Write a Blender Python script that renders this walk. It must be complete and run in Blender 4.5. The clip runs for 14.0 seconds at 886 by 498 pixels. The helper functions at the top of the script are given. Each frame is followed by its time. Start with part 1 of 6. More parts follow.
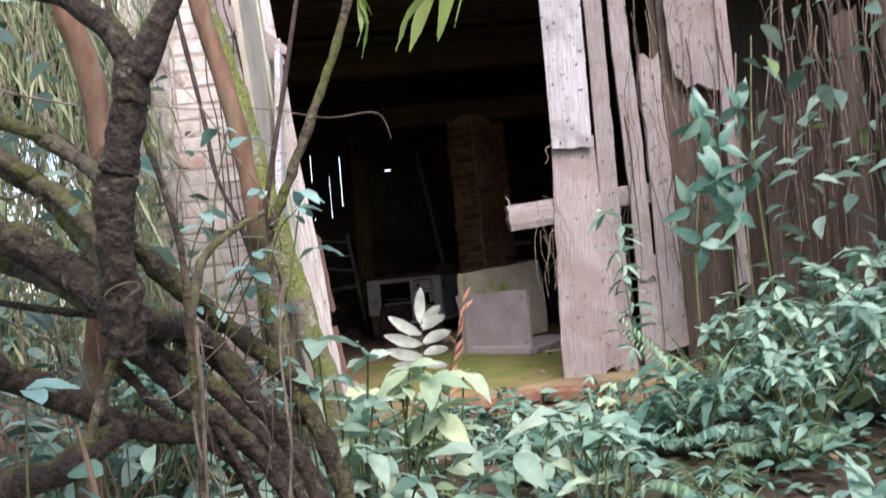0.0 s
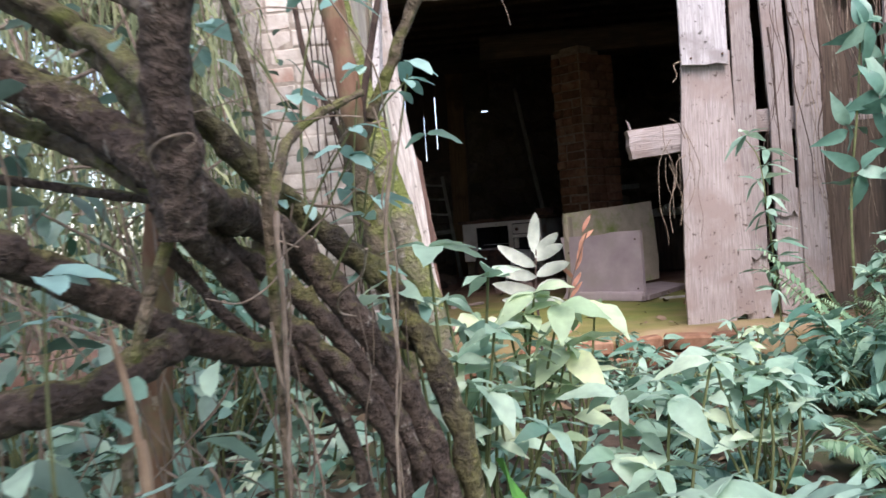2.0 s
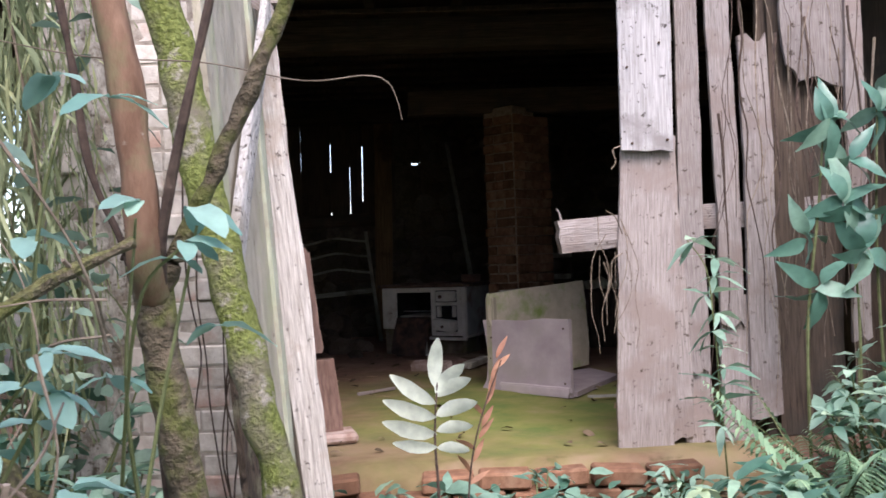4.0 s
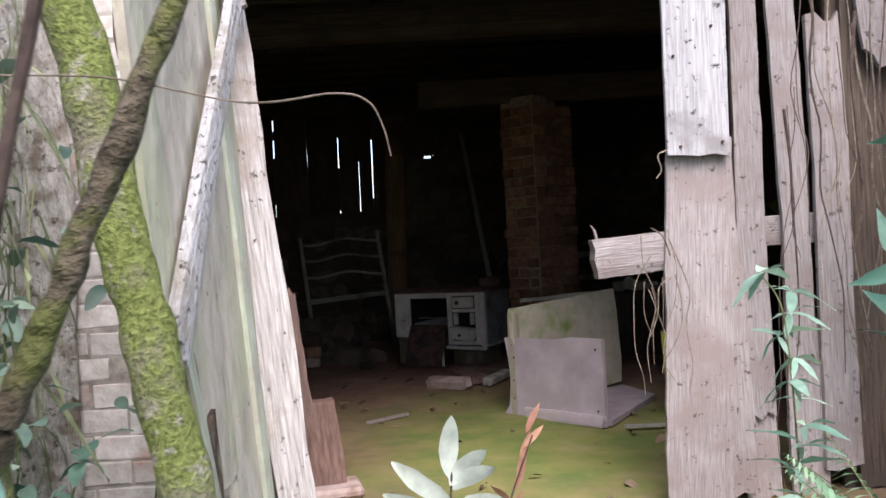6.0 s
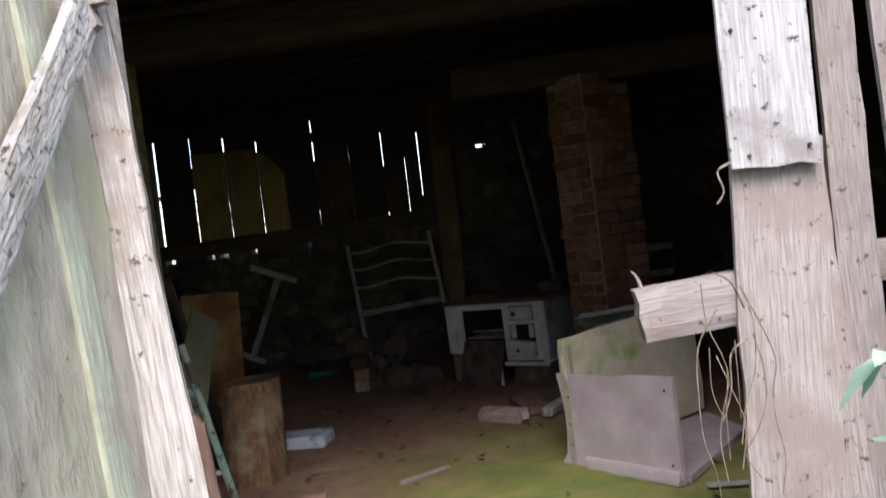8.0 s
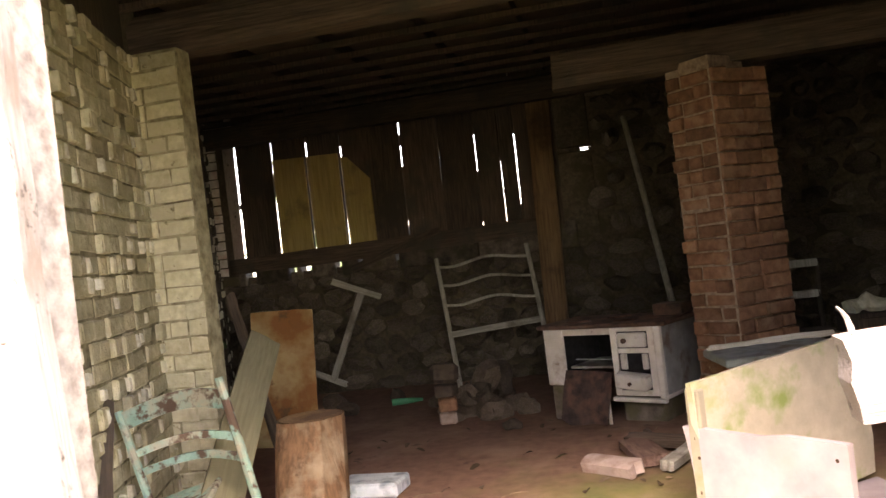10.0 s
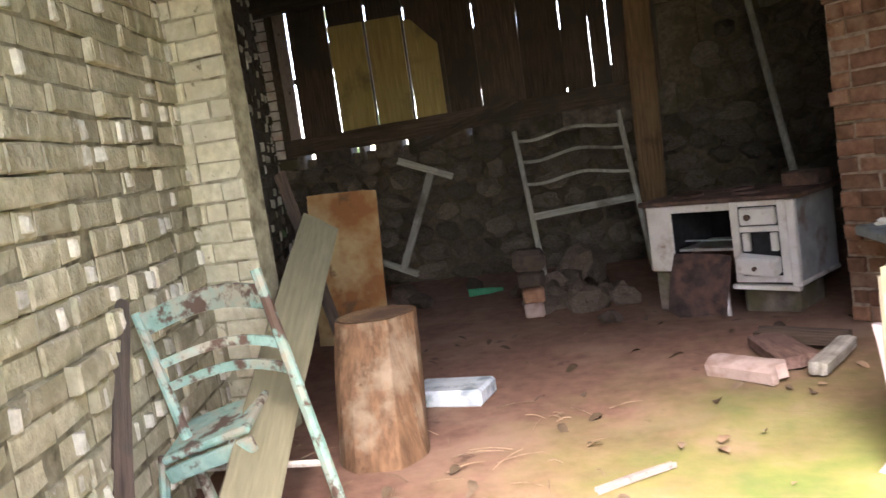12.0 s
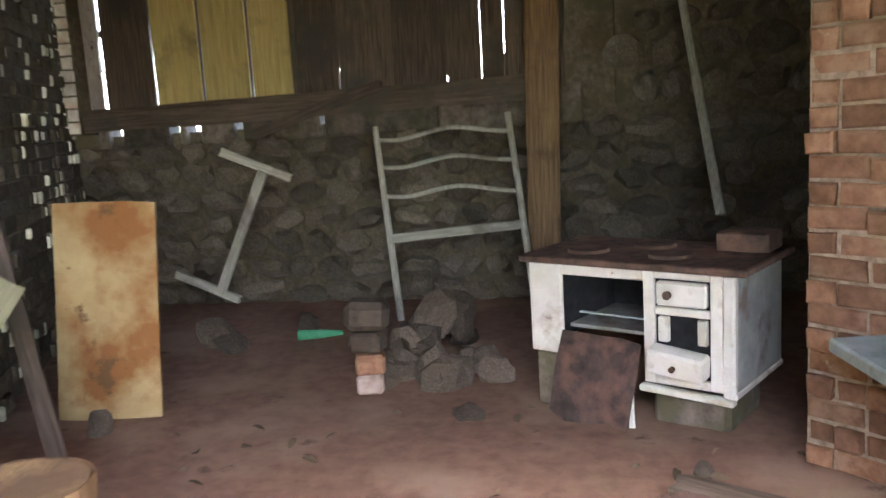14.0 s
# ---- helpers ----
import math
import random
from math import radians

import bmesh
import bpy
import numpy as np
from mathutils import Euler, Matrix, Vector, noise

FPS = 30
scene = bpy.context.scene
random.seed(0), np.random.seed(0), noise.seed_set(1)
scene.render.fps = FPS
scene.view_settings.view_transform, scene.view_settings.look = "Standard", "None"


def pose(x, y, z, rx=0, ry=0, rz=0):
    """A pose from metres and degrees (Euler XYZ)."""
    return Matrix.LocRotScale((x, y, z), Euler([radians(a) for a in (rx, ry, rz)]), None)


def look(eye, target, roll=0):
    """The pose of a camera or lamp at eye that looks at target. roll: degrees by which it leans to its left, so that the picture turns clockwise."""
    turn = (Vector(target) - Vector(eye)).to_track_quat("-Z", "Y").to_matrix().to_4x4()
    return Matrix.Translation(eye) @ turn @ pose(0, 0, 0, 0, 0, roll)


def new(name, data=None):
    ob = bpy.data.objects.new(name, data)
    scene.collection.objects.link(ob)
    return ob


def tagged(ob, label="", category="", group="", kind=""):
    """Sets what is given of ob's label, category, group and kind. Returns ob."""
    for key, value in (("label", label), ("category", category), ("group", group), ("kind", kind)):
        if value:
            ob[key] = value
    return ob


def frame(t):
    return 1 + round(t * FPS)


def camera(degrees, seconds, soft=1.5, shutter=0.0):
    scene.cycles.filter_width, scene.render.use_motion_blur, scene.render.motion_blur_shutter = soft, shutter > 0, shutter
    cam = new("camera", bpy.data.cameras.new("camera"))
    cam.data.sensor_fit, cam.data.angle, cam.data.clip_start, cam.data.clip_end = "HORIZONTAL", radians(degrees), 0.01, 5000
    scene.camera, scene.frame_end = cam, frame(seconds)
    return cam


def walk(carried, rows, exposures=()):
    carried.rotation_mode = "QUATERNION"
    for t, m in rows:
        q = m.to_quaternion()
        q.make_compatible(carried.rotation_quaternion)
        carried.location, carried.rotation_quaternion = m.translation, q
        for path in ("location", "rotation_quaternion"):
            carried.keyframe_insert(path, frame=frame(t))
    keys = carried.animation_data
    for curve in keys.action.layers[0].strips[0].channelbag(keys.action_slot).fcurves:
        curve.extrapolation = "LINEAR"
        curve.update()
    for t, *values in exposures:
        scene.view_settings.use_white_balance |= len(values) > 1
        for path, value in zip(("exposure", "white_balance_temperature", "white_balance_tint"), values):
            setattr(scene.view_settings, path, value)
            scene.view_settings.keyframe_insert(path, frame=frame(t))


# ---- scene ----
cam = camera(54.9, 14.0, 1.5, 0.5)
SUN = 1.3
EXPOSURES = [(0.0, 1.95, 6500, 23), (0.6, 2.08, 6550, 22), (2.7, 2.03, 6500, 22), (4.2, 1.95, 6450, 22), (6.3, 2.07, 6350, 18), (8.2, 2.13, 6450, 15), (10.3, 4.6, 8500, 27), (11.0, 4.7, 7450, 25), (12.0, 4.85, 6950, 24), (13.0, 5.35, 6800, 20), (13.5, 5.92, 6700, 18), (14.0, 6.0, 6600, 16)]
PATH = [
    (0, (-0.225, -4.55, 0.666), (-0.102, -2.554, 0.709), -5.5),
    (0.5, (-0.246, -4.4, 0.652), (-0.188, -2.402, 0.613), -5.9),
    (1, (-0.325, -4.227, 0.578), (-0.396, -2.229, 0.552), -4.7),
    (1.5, (-0.32, -4.244, 0.588), (-0.467, -2.25, 0.533), -4.6),
    (2, (-0.311, -4.122, 0.554), (-0.406, -2.125, 0.512), -4.7),
    (2.5, (-0.345, -3.875, 0.585), (-0.384, -1.877, 0.502), -4.9),
    (3, (-0.285, -3.672, 0.66), (-0.321, -1.672, 0.622), -5.7),
    (3.5, (-0.191, -3.53, 0.731), (-0.196, -1.53, 0.755), -3.8),
    (4, (-0.166, -3.513, 0.803), (-0.106, -1.514, 0.838), -2.1),
    (4.2, (-0.168, -3.494, 0.801), (-0.089, -1.496, 0.838), -1.8),
    (6.3, (-0.112, -2.869, 0.979), (-0.098, -0.869, 0.953), -3.2),
    (6.5, (-0.094, -2.809, 0.976), (-0.041, -0.811, 0.899), -2.4),
    (7, (-0.015, -2.585, 0.956), (0.014, -0.588, 0.845), -1.4),
    (7.5, (0.135, -2.231, 1.104), (-0.055, -0.243, 1.008), -7.2),
    (8, (0.157, -2.198, 1.197), (-0.031, -0.207, 1.149), -7.3),
    (8.2, (0.145, -2.185, 1.201), (-0.058, -0.195, 1.194), -7.3),
    (10.3, (0.112, -1.334, 1.169), (-0.324, 0.618, 1.181), -6.6),
    (10.5, (0.123, -1.301, 1.146), (-0.324, 0.648, 1.147), -6.2),
    (10.6, (0.104, -1.197, 1.126), (-0.366, 0.747, 1.095), -6.3),
    (11, (-0.015, -0.937, 1.097), (-0.53, 0.993, 1.0), -7.8),
    (11.5, (-0.057, -0.748, 1.094), (-0.596, 1.163, 0.855), -5.6),
    (11.6, (-0.078, -0.731, 1.078), (-0.61, 1.181, 0.834), -5.3),
    (12, (-0.153, -0.631, 1.078), (-0.758, 1.262, 0.854), -8.5),
    (12.5, (-0.064, -0.458, 1.099), (-0.727, 1.416, 0.884), -8.5),
    (13, (-0.064, -0.15, 1.123), (-0.552, 1.771, 0.859), -5.0),
    (13.1, (-0.148, -0.062, 1.08), (-0.558, 1.881, 0.839), -1.6),
    (13.5, (-0.244, 0.421, 1.066), (-0.623, 2.375, 0.871), -2.1),
    (14, (-0.198, 0.896, 1.219), (-0.571, 2.835, 0.9), -3.5),
]
walk(cam, [(t, look(e, g, r)) for t, e, g, r in PATH], exposures=EXPOSURES)

# ---- world and sun ----
world = bpy.data.worlds.new("world")
scene.world = world
world.use_nodes = True
sky = world.node_tree.nodes.new("ShaderNodeTexSky")
sky.sky_type, sky.sun_disc = "NISHITA", False
sky.sun_elevation, sky.sun_rotation = radians(50), radians(160)
sky.air_density, sky.dust_density, sky.ozone_density = 1.0, 1.5, 1.0
back = world.node_tree.nodes["Background"]
world.node_tree.links.new(sky.outputs[0], back.inputs[0])
back.inputs[1].default_value = 0.125
sun = new("sun", bpy.data.lights.new("sun", "SUN"))
sun.data.energy, sun.data.angle, sun.data.color = SUN, radians(42), (1.0, 0.97, 0.93)
sun.matrix_world = look((0, 0, 0), (-0.02, 0.6, -0.77))

# ---- materials ----


def ramp(nt, fac, stops):
    n = nt.nodes.new("ShaderNodeValToRGB")
    e = n.color_ramp.elements
    e[0].position, e[0].color = stops[0][0], (*stops[0][1], 1)
    e[1].position, e[1].color = stops[-1][0], (*stops[-1][1], 1)
    for pos, col in stops[1:-1]:
        k = e.new(pos)
        k.color = (*col, 1)
    nt.links.new(fac, n.inputs[0])
    return n.outputs[0]


def noise_tex(nt, coord, scale, detail=4.0, rough=0.55, stretch=(1, 1, 1)):
    m = nt.nodes.new("ShaderNodeMapping")
    m.inputs["Scale"].default_value = stretch
    nt.links.new(coord, m.inputs[0])
    n = nt.nodes.new("ShaderNodeTexNoise")
    n.inputs["Scale"].default_value, n.inputs["Detail"].default_value, n.inputs["Roughness"].default_value = scale, detail, rough
    nt.links.new(m.outputs[0], n.inputs[0])
    return n.outputs[0]


def mixc(nt, fac, a, b, mode="MIX"):
    n = nt.nodes.new("ShaderNodeMix")
    n.data_type, n.blend_type = "RGBA", mode
    for slot, v in ((0, fac), (6, a), (7, b)):
        if hasattr(v, "is_output"):
            nt.links.new(v, n.inputs[slot])
        else:
            n.inputs[slot].default_value = v if slot == 0 else (*v, 1)
    return n.outputs[2]


def surface(name, dark, light, grain=40, stretch=(1, 1, 1), stain=None, stain_scale=3.0, stain_from=0.55, rough=0.85, bump=0.4,
            metal=0.0, vary=0.25, island=False, deep=0.01, second=None, second_scale=6.0, second_from=0.6, spec=0.3, world_coord=False, moss=None):
    """Grain between two colours, up to two stains with shapes of their own, a tone for each piece, and fine relief."""
    m = bpy.data.materials.new(name)
    m.use_nodes = True
    nt = m.node_tree
    b = nt.nodes["Principled BSDF"]
    if world_coord:
        coord = nt.nodes.new("ShaderNodeNewGeometry").outputs["Position"]
    else:
        base = nt.nodes.new("ShaderNodeTexCoord").outputs["Object"]
        shift = nt.nodes.new("ShaderNodeVectorMath")
        shift.operation = "MULTIPLY_ADD"
        rnd = nt.nodes.new("ShaderNodeObjectInfo").outputs["Random"]
        nt.links.new(rnd, shift.inputs[0])
        shift.inputs[1].default_value = (7.3, 3.1, 5.7)
        nt.links.new(base, shift.inputs[2])
        coord = shift.outputs[0]
    g = noise_tex(nt, coord, grain, 5, 0.6, stretch)
    col = ramp(nt, g, [(0.3, dark), (0.7, light)])
    if stain:
        s = noise_tex(nt, coord, stain_scale, 5, 0.6)
        f = ramp(nt, s, [(stain_from - 0.06, (0, 0, 0)), (stain_from + 0.08, (1, 1, 1))])
        col = mixc(nt, f, col, stain)
    if second:
        s = noise_tex(nt, coord, second_scale, 6, 0.65)
        f = ramp(nt, s, [(second_from - 0.03, (0, 0, 0)), (second_from + 0.04, (1, 1, 1))])
        col = mixc(nt, f, col, second)
    if moss:
        up = nt.nodes.new("ShaderNodeSeparateXYZ")
        nt.links.new(nt.nodes.new("ShaderNodeNewGeometry").outputs["Normal"], up.inputs[0])
        lift = nt.nodes.new("ShaderNodeMath")
        lift.operation = "MULTIPLY_ADD"
        nt.links.new(up.outputs["Z"], lift.inputs[0])
        lift.inputs[1].default_value = 0.22
        nt.links.new(noise_tex(nt, coord, 9, 6, 0.7), lift.inputs[2])
        tuft = ramp(nt, noise_tex(nt, coord, 140, 3), [(0.35, tuple(c * 0.45 for c in moss)), (0.65, moss)])
        col = mixc(nt, ramp(nt, lift.outputs[0], [(0.6, (0, 0, 0)), (0.72, (1, 1, 1))]), col, tuft)
    src = nt.nodes.new("ShaderNodeNewGeometry").outputs["Random Per Island"] if island else nt.nodes.new("ShaderNodeObjectInfo").outputs["Random"]
    tone = ramp(nt, src, [(0.0, (1 - vary,) * 3), (1.0, (1 + vary * 0.6,) * 3)])
    col = mixc(nt, 1.0, col, tone, "MULTIPLY")
    nt.links.new(col, b.inputs["Base Color"])
    b.inputs["Roughness"].default_value, b.inputs["Metallic"].default_value = rough, metal
    b.inputs["Specular IOR Level"].default_value = spec
    if bump:
        n = nt.nodes.new("ShaderNodeBump")
        n.inputs["Strength"].default_value, n.inputs["Distance"].default_value = bump, deep
        nt.links.new(g, n.inputs["Height"])
        nt.links.new(n.outputs[0], b.inputs["Normal"])
    return m


def leaf_material(name, a, b_, rough=0.45, through_light=0.25, spec=0.5):
    m = bpy.data.materials.new(name)
    m.use_nodes = True
    nt = m.node_tree
    b = nt.nodes["Principled BSDF"]
    geo = nt.nodes.new("ShaderNodeNewGeometry")
    col = ramp(nt, geo.outputs["Random Per Island"], [(0.0, a), (0.75, b_), (1.0, (min(1, b_[0] * 1.3), min(1, b_[1] * 1.2), b_[2] * 1.1))])
    n = noise_tex(nt, geo.outputs["Position"], 25, 4)
    col = mixc(nt, 0.8, col, ramp(nt, n, [(0.3, (0.7, 0.72, 0.7)), (0.7, (1.15, 1.15, 1.1))]), "MULTIPLY")
    nt.links.new(col, b.inputs["Base Color"])
    b.inputs["Roughness"].default_value, b.inputs["Specular IOR Level"].default_value = rough, spec
    t = nt.nodes.new("ShaderNodeBsdfTranslucent")
    nt.links.new(col, t.inputs[0])
    mx = nt.nodes.new("ShaderNodeMixShader")
    mx.inputs[0].default_value = through_light
    nt.links.new(b.outputs[0], mx.inputs[1])
    nt.links.new(t.outputs[0], mx.inputs[2])
    nt.links.new(mx.outputs[0], nt.nodes["Material Output"].inputs[0])
    return m


GRAIN = (9, 9, 0.5)
M_rotten = surface("rotten_wood", (0.05, 0.036, 0.026), (0.2, 0.14, 0.1), 22, (3, 3, 0.8), (0.3, 0.27, 0.17), 9, 0.58, 0.95, 1.0, deep=0.03, second=(0.03, 0.022, 0.016), second_scale=15, second_from=0.6)
M_palegreen = surface("pale_green_wood", (0.36, 0.39, 0.28), (0.56, 0.58, 0.45), 20, (4, 4, 0.6), (0.4, 0.37, 0.29), 8, 0.56, 0.9, 0.5)
M_plaster = surface("flaking_plaster", (0.36, 0.32, 0.28), (0.78, 0.74, 0.69), 24, (1.6, 1.6, 0.7), (0.3, 0.25, 0.2), 13, 0.56, 0.95, 1.0, deep=0.02, second=(0.16, 0.13, 0.1), second_scale=30, second_from=0.6)
M_board = surface("weathered_board", (0.25, 0.208, 0.19), (0.47, 0.415, 0.39), 20, GRAIN, (0.31, 0.25, 0.225), 4.5, 0.55, 0.9, 0.6, second=(0.11, 0.085, 0.07), second_scale=26, second_from=0.63)
M_whiteboard = surface("whitewashed_board", (0.36, 0.34, 0.33), (0.66, 0.63, 0.63), 14, GRAIN, (0.33, 0.3, 0.29), 5, 0.6, 0.9, 0.5, second=(0.09, 0.08, 0.07), second_scale=30, second_from=0.62)
M_brace = surface("flaking_brace", (0.44, 0.42, 0.4), (0.84, 0.81, 0.77), 26, (4, 4, 1), (0.46, 0.42, 0.36), 9, 0.58, 0.9, 1.0, deep=0.02, second=(0.1, 0.085, 0.07), second_scale=42, second_from=0.6)
M_door = surface("door_board", (0.36, 0.32, 0.25), (0.56, 0.51, 0.41), 9, (1.4, 1.4, 0.7), (0.43, 0.425, 0.29), 3.4, 0.55, 0.9, 0.9, deep=0.02, second=(0.2, 0.165, 0.12), second_scale=27, second_from=0.67, vary=0.1)
M_post = surface("post_wood", (0.36, 0.315, 0.27), (0.84, 0.79, 0.73), 18, GRAIN, (0.46, 0.37, 0.3), 5, 0.58, 0.9, 0.9, second=(0.08, 0.06, 0.05), second_scale=26, second_from=0.64)
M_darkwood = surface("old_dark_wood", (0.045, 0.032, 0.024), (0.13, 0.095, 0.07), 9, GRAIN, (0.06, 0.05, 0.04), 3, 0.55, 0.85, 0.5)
M_brownpost = surface("brown_timber", (0.14, 0.085, 0.045), (0.3, 0.19, 0.1), 8, GRAIN, (0.1, 0.06, 0.035), 2.5, 0.58, 0.85, 0.4)
M_yellow = surface("ochre_board", (0.36, 0.27, 0.1), (0.55, 0.43, 0.18), 7, GRAIN, (0.25, 0.2, 0.09), 3, 0.6, 0.8, 0.3)
M_greywood = surface("grey_wood", (0.28, 0.27, 0.23), (0.5, 0.48, 0.42), 9, GRAIN, (0.2, 0.18, 0.15), 4, 0.6, 0.85, 0.4)
M_plank = surface("greenish_plank", (0.17, 0.158, 0.095), (0.24, 0.225, 0.14), 7, GRAIN, (0.2, 0.19, 0.12), 3, 0.58, 0.85, 0.35, second=(0.09, 0.07, 0.05), second_scale=18, second_from=0.72)
M_paintbrick = surface("whitewashed_brick", (0.62, 0.56, 0.5), (0.88, 0.83, 0.78), 22, (1, 1, 1), (0.6, 0.4, 0.33), 5, 0.6, 0.9, 0.7, vary=0.16, second=(0.2, 0.16, 0.13), second_scale=15, second_from=0.7)
M_creambrick = surface("cream_painted_brick", (0.34, 0.315, 0.2), (0.6, 0.565, 0.4), 16, (1, 1, 1), (0.4, 0.37, 0.24), 5, 0.55, 0.85, 1.0, vary=0.25, deep=0.02, second=(0.78, 0.76, 0.66), second_scale=11, second_from=0.66)
M_redbrick = surface("red_brick", (0.17, 0.085, 0.05), (0.33, 0.175, 0.105), 20, (1, 1, 1), (0.32, 0.2, 0.13), 5, 0.6, 0.9, 0.6, vary=0.35, second=(0.5, 0.38, 0.28), second_scale=12, second_from=0.7)
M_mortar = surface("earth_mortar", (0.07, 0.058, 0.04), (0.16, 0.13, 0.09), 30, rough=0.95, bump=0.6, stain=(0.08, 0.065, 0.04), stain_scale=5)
# Darker tones put the shade in the joints into the mortar's colour.
M_creammortar = surface("painted_mortar", (0.17, 0.155, 0.095), (0.42, 0.39, 0.26), 16, rough=0.95, bump=0.6, stain=(0.12, 0.1, 0.06), stain_scale=9, stain_from=0.6)
M_pierbrick = surface("pale_painted_brick", (0.5, 0.47, 0.3), (0.74, 0.71, 0.52), 22, (1, 1, 1), (0.56, 0.53, 0.37), 5, 0.55, 0.85, 0.8, vary=0.12, second=(0.2, 0.17, 0.1), second_scale=13, second_from=0.67)
# White of the rag, and of brick ends with daylight put into their colour.
M_litend_rag_white = surface("lit_end_and_rag_white", (0.46, 0.44, 0.33), (0.72, 0.7, 0.58), 30, rough=0.9, bump=0.4)
M_redmortar = surface("lime_mortar", (0.2, 0.14, 0.1), (0.42, 0.33, 0.25), 30, rough=0.95, bump=0.6)
M_whitemortar = surface("pale_mortar", (0.3, 0.25, 0.21), (0.66, 0.6, 0.53), 30, rough=0.95, bump=0.6)
M_stone = surface("dark_stone", (0.06, 0.048, 0.038), (0.21, 0.17, 0.135), 14, rough=0.9, bump=0.7, stain=(0.1, 0.09, 0.05), stain_scale=5, vary=0.45)
M_rubble = surface("brown_rubble", (0.05, 0.038, 0.03), (0.16, 0.12, 0.092), 14, rough=0.9, bump=0.8, stain=(0.08, 0.06, 0.04), stain_scale=7, vary=0.4)
M_bark = surface("bark", (0.03, 0.021, 0.016), (0.2, 0.15, 0.115), 60, (1, 1, 1), (0.085, 0.062, 0.048), 11, 0.54, 0.95, 1.0, deep=0.05, world_coord=True, vary=0.1, second=(0.36, 0.32, 0.26), second_scale=30, second_from=0.65, moss=(0.25, 0.23, 0.09))
M_mosstrunk = surface("moss", (0.13, 0.155, 0.035), (0.37, 0.42, 0.12), 90, (1, 1, 1), (0.3, 0.26, 0.19), 5, 0.535, 0.95, 1.0, deep=0.03, world_coord=True, vary=0.1, second=(0.48, 0.43, 0.34), second_scale=15, second_from=0.6)
M_mosslimb = surface("mossy_limb_bark", (0.05, 0.042, 0.024), (0.24, 0.22, 0.1), 60, (1, 1, 1), (0.06, 0.048, 0.034), 10, 0.5, 0.95, 1.0, deep=0.04, world_coord=True, vary=0.1, second=(0.34, 0.31, 0.2), second_scale=22, second_from=0.62, moss=(0.26, 0.25, 0.08))
M_mossbark = surface("mossy_bark", (0.07, 0.055, 0.035), (0.24, 0.19, 0.13), 40, (1, 1, 1), (0.15, 0.16, 0.05), 14, 0.55, 0.95, 1.0, deep=0.03, world_coord=True, vary=0.1, second=(0.34, 0.3, 0.22), second_scale=18, second_from=0.66, moss=(0.24, 0.23, 0.09))
M_redbark = surface("reddish_bark", (0.14, 0.075, 0.045), (0.29, 0.175, 0.115), 26, (1, 1, 0.3), (0.2, 0.17, 0.09), 9, 0.58, 0.9, 0.9, world_coord=True, vary=0.1, second=(0.36, 0.31, 0.24), second_scale=22, second_from=0.68)
M_vine = surface("dry_vine", (0.12, 0.085, 0.06), (0.36, 0.29, 0.22), 30, rough=0.9, bump=0.4, world_coord=True, island=True, vary=0.4)
M_darkvine = surface("dark_vine", (0.045, 0.03, 0.025), (0.13, 0.09, 0.07), 30, rough=0.9, bump=0.4, world_coord=True, island=True, vary=0.3)
M_stem = surface("green_stem", (0.09, 0.11, 0.04), (0.2, 0.22, 0.1), 30, rough=0.7, bump=0.2, world_coord=True, island=True)
M_enamel = surface("chipped_enamel", (0.62, 0.58, 0.52), (0.78, 0.74, 0.68), 9, rough=0.35, bump=0.05, stain=(0.45, 0.36, 0.28), stain_scale=7, stain_from=0.63, second=(0.13, 0.07, 0.045), second_scale=16, second_from=0.69, vary=0.05, spec=0.5)
M_stoveside = surface("grey_stove_side", (0.26, 0.26, 0.25), (0.4, 0.4, 0.39), 8, rough=0.5, bump=0.1, stain=(0.2, 0.15, 0.12), stain_scale=5, stain_from=0.6)
M_iron = surface("rusty_iron", (0.05, 0.035, 0.03), (0.17, 0.1, 0.075), 18, rough=0.75, bump=0.4, metal=0.2, stain=(0.22, 0.12, 0.08), stain_scale=6)
M_darkiron = surface("dark_rusted_sheet", (0.03, 0.022, 0.02), (0.1, 0.065, 0.055), 14, rough=0.75, bump=0.3, metal=0.2, stain=(0.15, 0.08, 0.06), stain_scale=6)
# Near-black: the dark inside the stove's openings is put into the colour.
M_inner_dark = surface("stove_inner_dark", (0.008, 0.008, 0.009), (0.025, 0.025, 0.028), 20, rough=0.9, bump=0.2)
M_lilac = surface("grey_lilac_board", (0.43, 0.355, 0.38), (0.57, 0.49, 0.515), 7, (1, 1, 1), (0.46, 0.4, 0.39), 3, 0.55, 0.85, 0.25, second=(0.2, 0.15, 0.14), second_scale=14, second_from=0.74)
M_lichen = surface("lichen_board", (0.36, 0.32, 0.24), (0.5, 0.45, 0.35), 8, (1, 1, 1), (0.2, 0.27, 0.08), 3.2, 0.6, 0.9, 0.3)
M_rustsheet = surface("rust_stained_board", (0.4, 0.26, 0.11), (0.54, 0.4, 0.2), 6, (1, 1, 1), (0.3, 0.125, 0.035), 2.6, 0.49, 0.75, 0.2, second=(0.17, 0.085, 0.035), second_scale=5, second_from=0.62)
M_log = surface("peeled_log", (0.11, 0.06, 0.03), (0.26, 0.15, 0.08), 7, (5, 5, 0.6), (0.32, 0.25, 0.17), 4, 0.58, 0.85, 0.9, second=(0.11, 0.06, 0.03), second_scale=9, second_from=0.63)
M_teal = surface("flaking_teal_paint", (0.16, 0.31, 0.255), (0.3, 0.46, 0.385), 12, (2, 2, 1), (0.34, 0.33, 0.25), 7, 0.52, 0.7, 0.4, second=(0.1, 0.065, 0.045), second_scale=11, second_from=0.54)
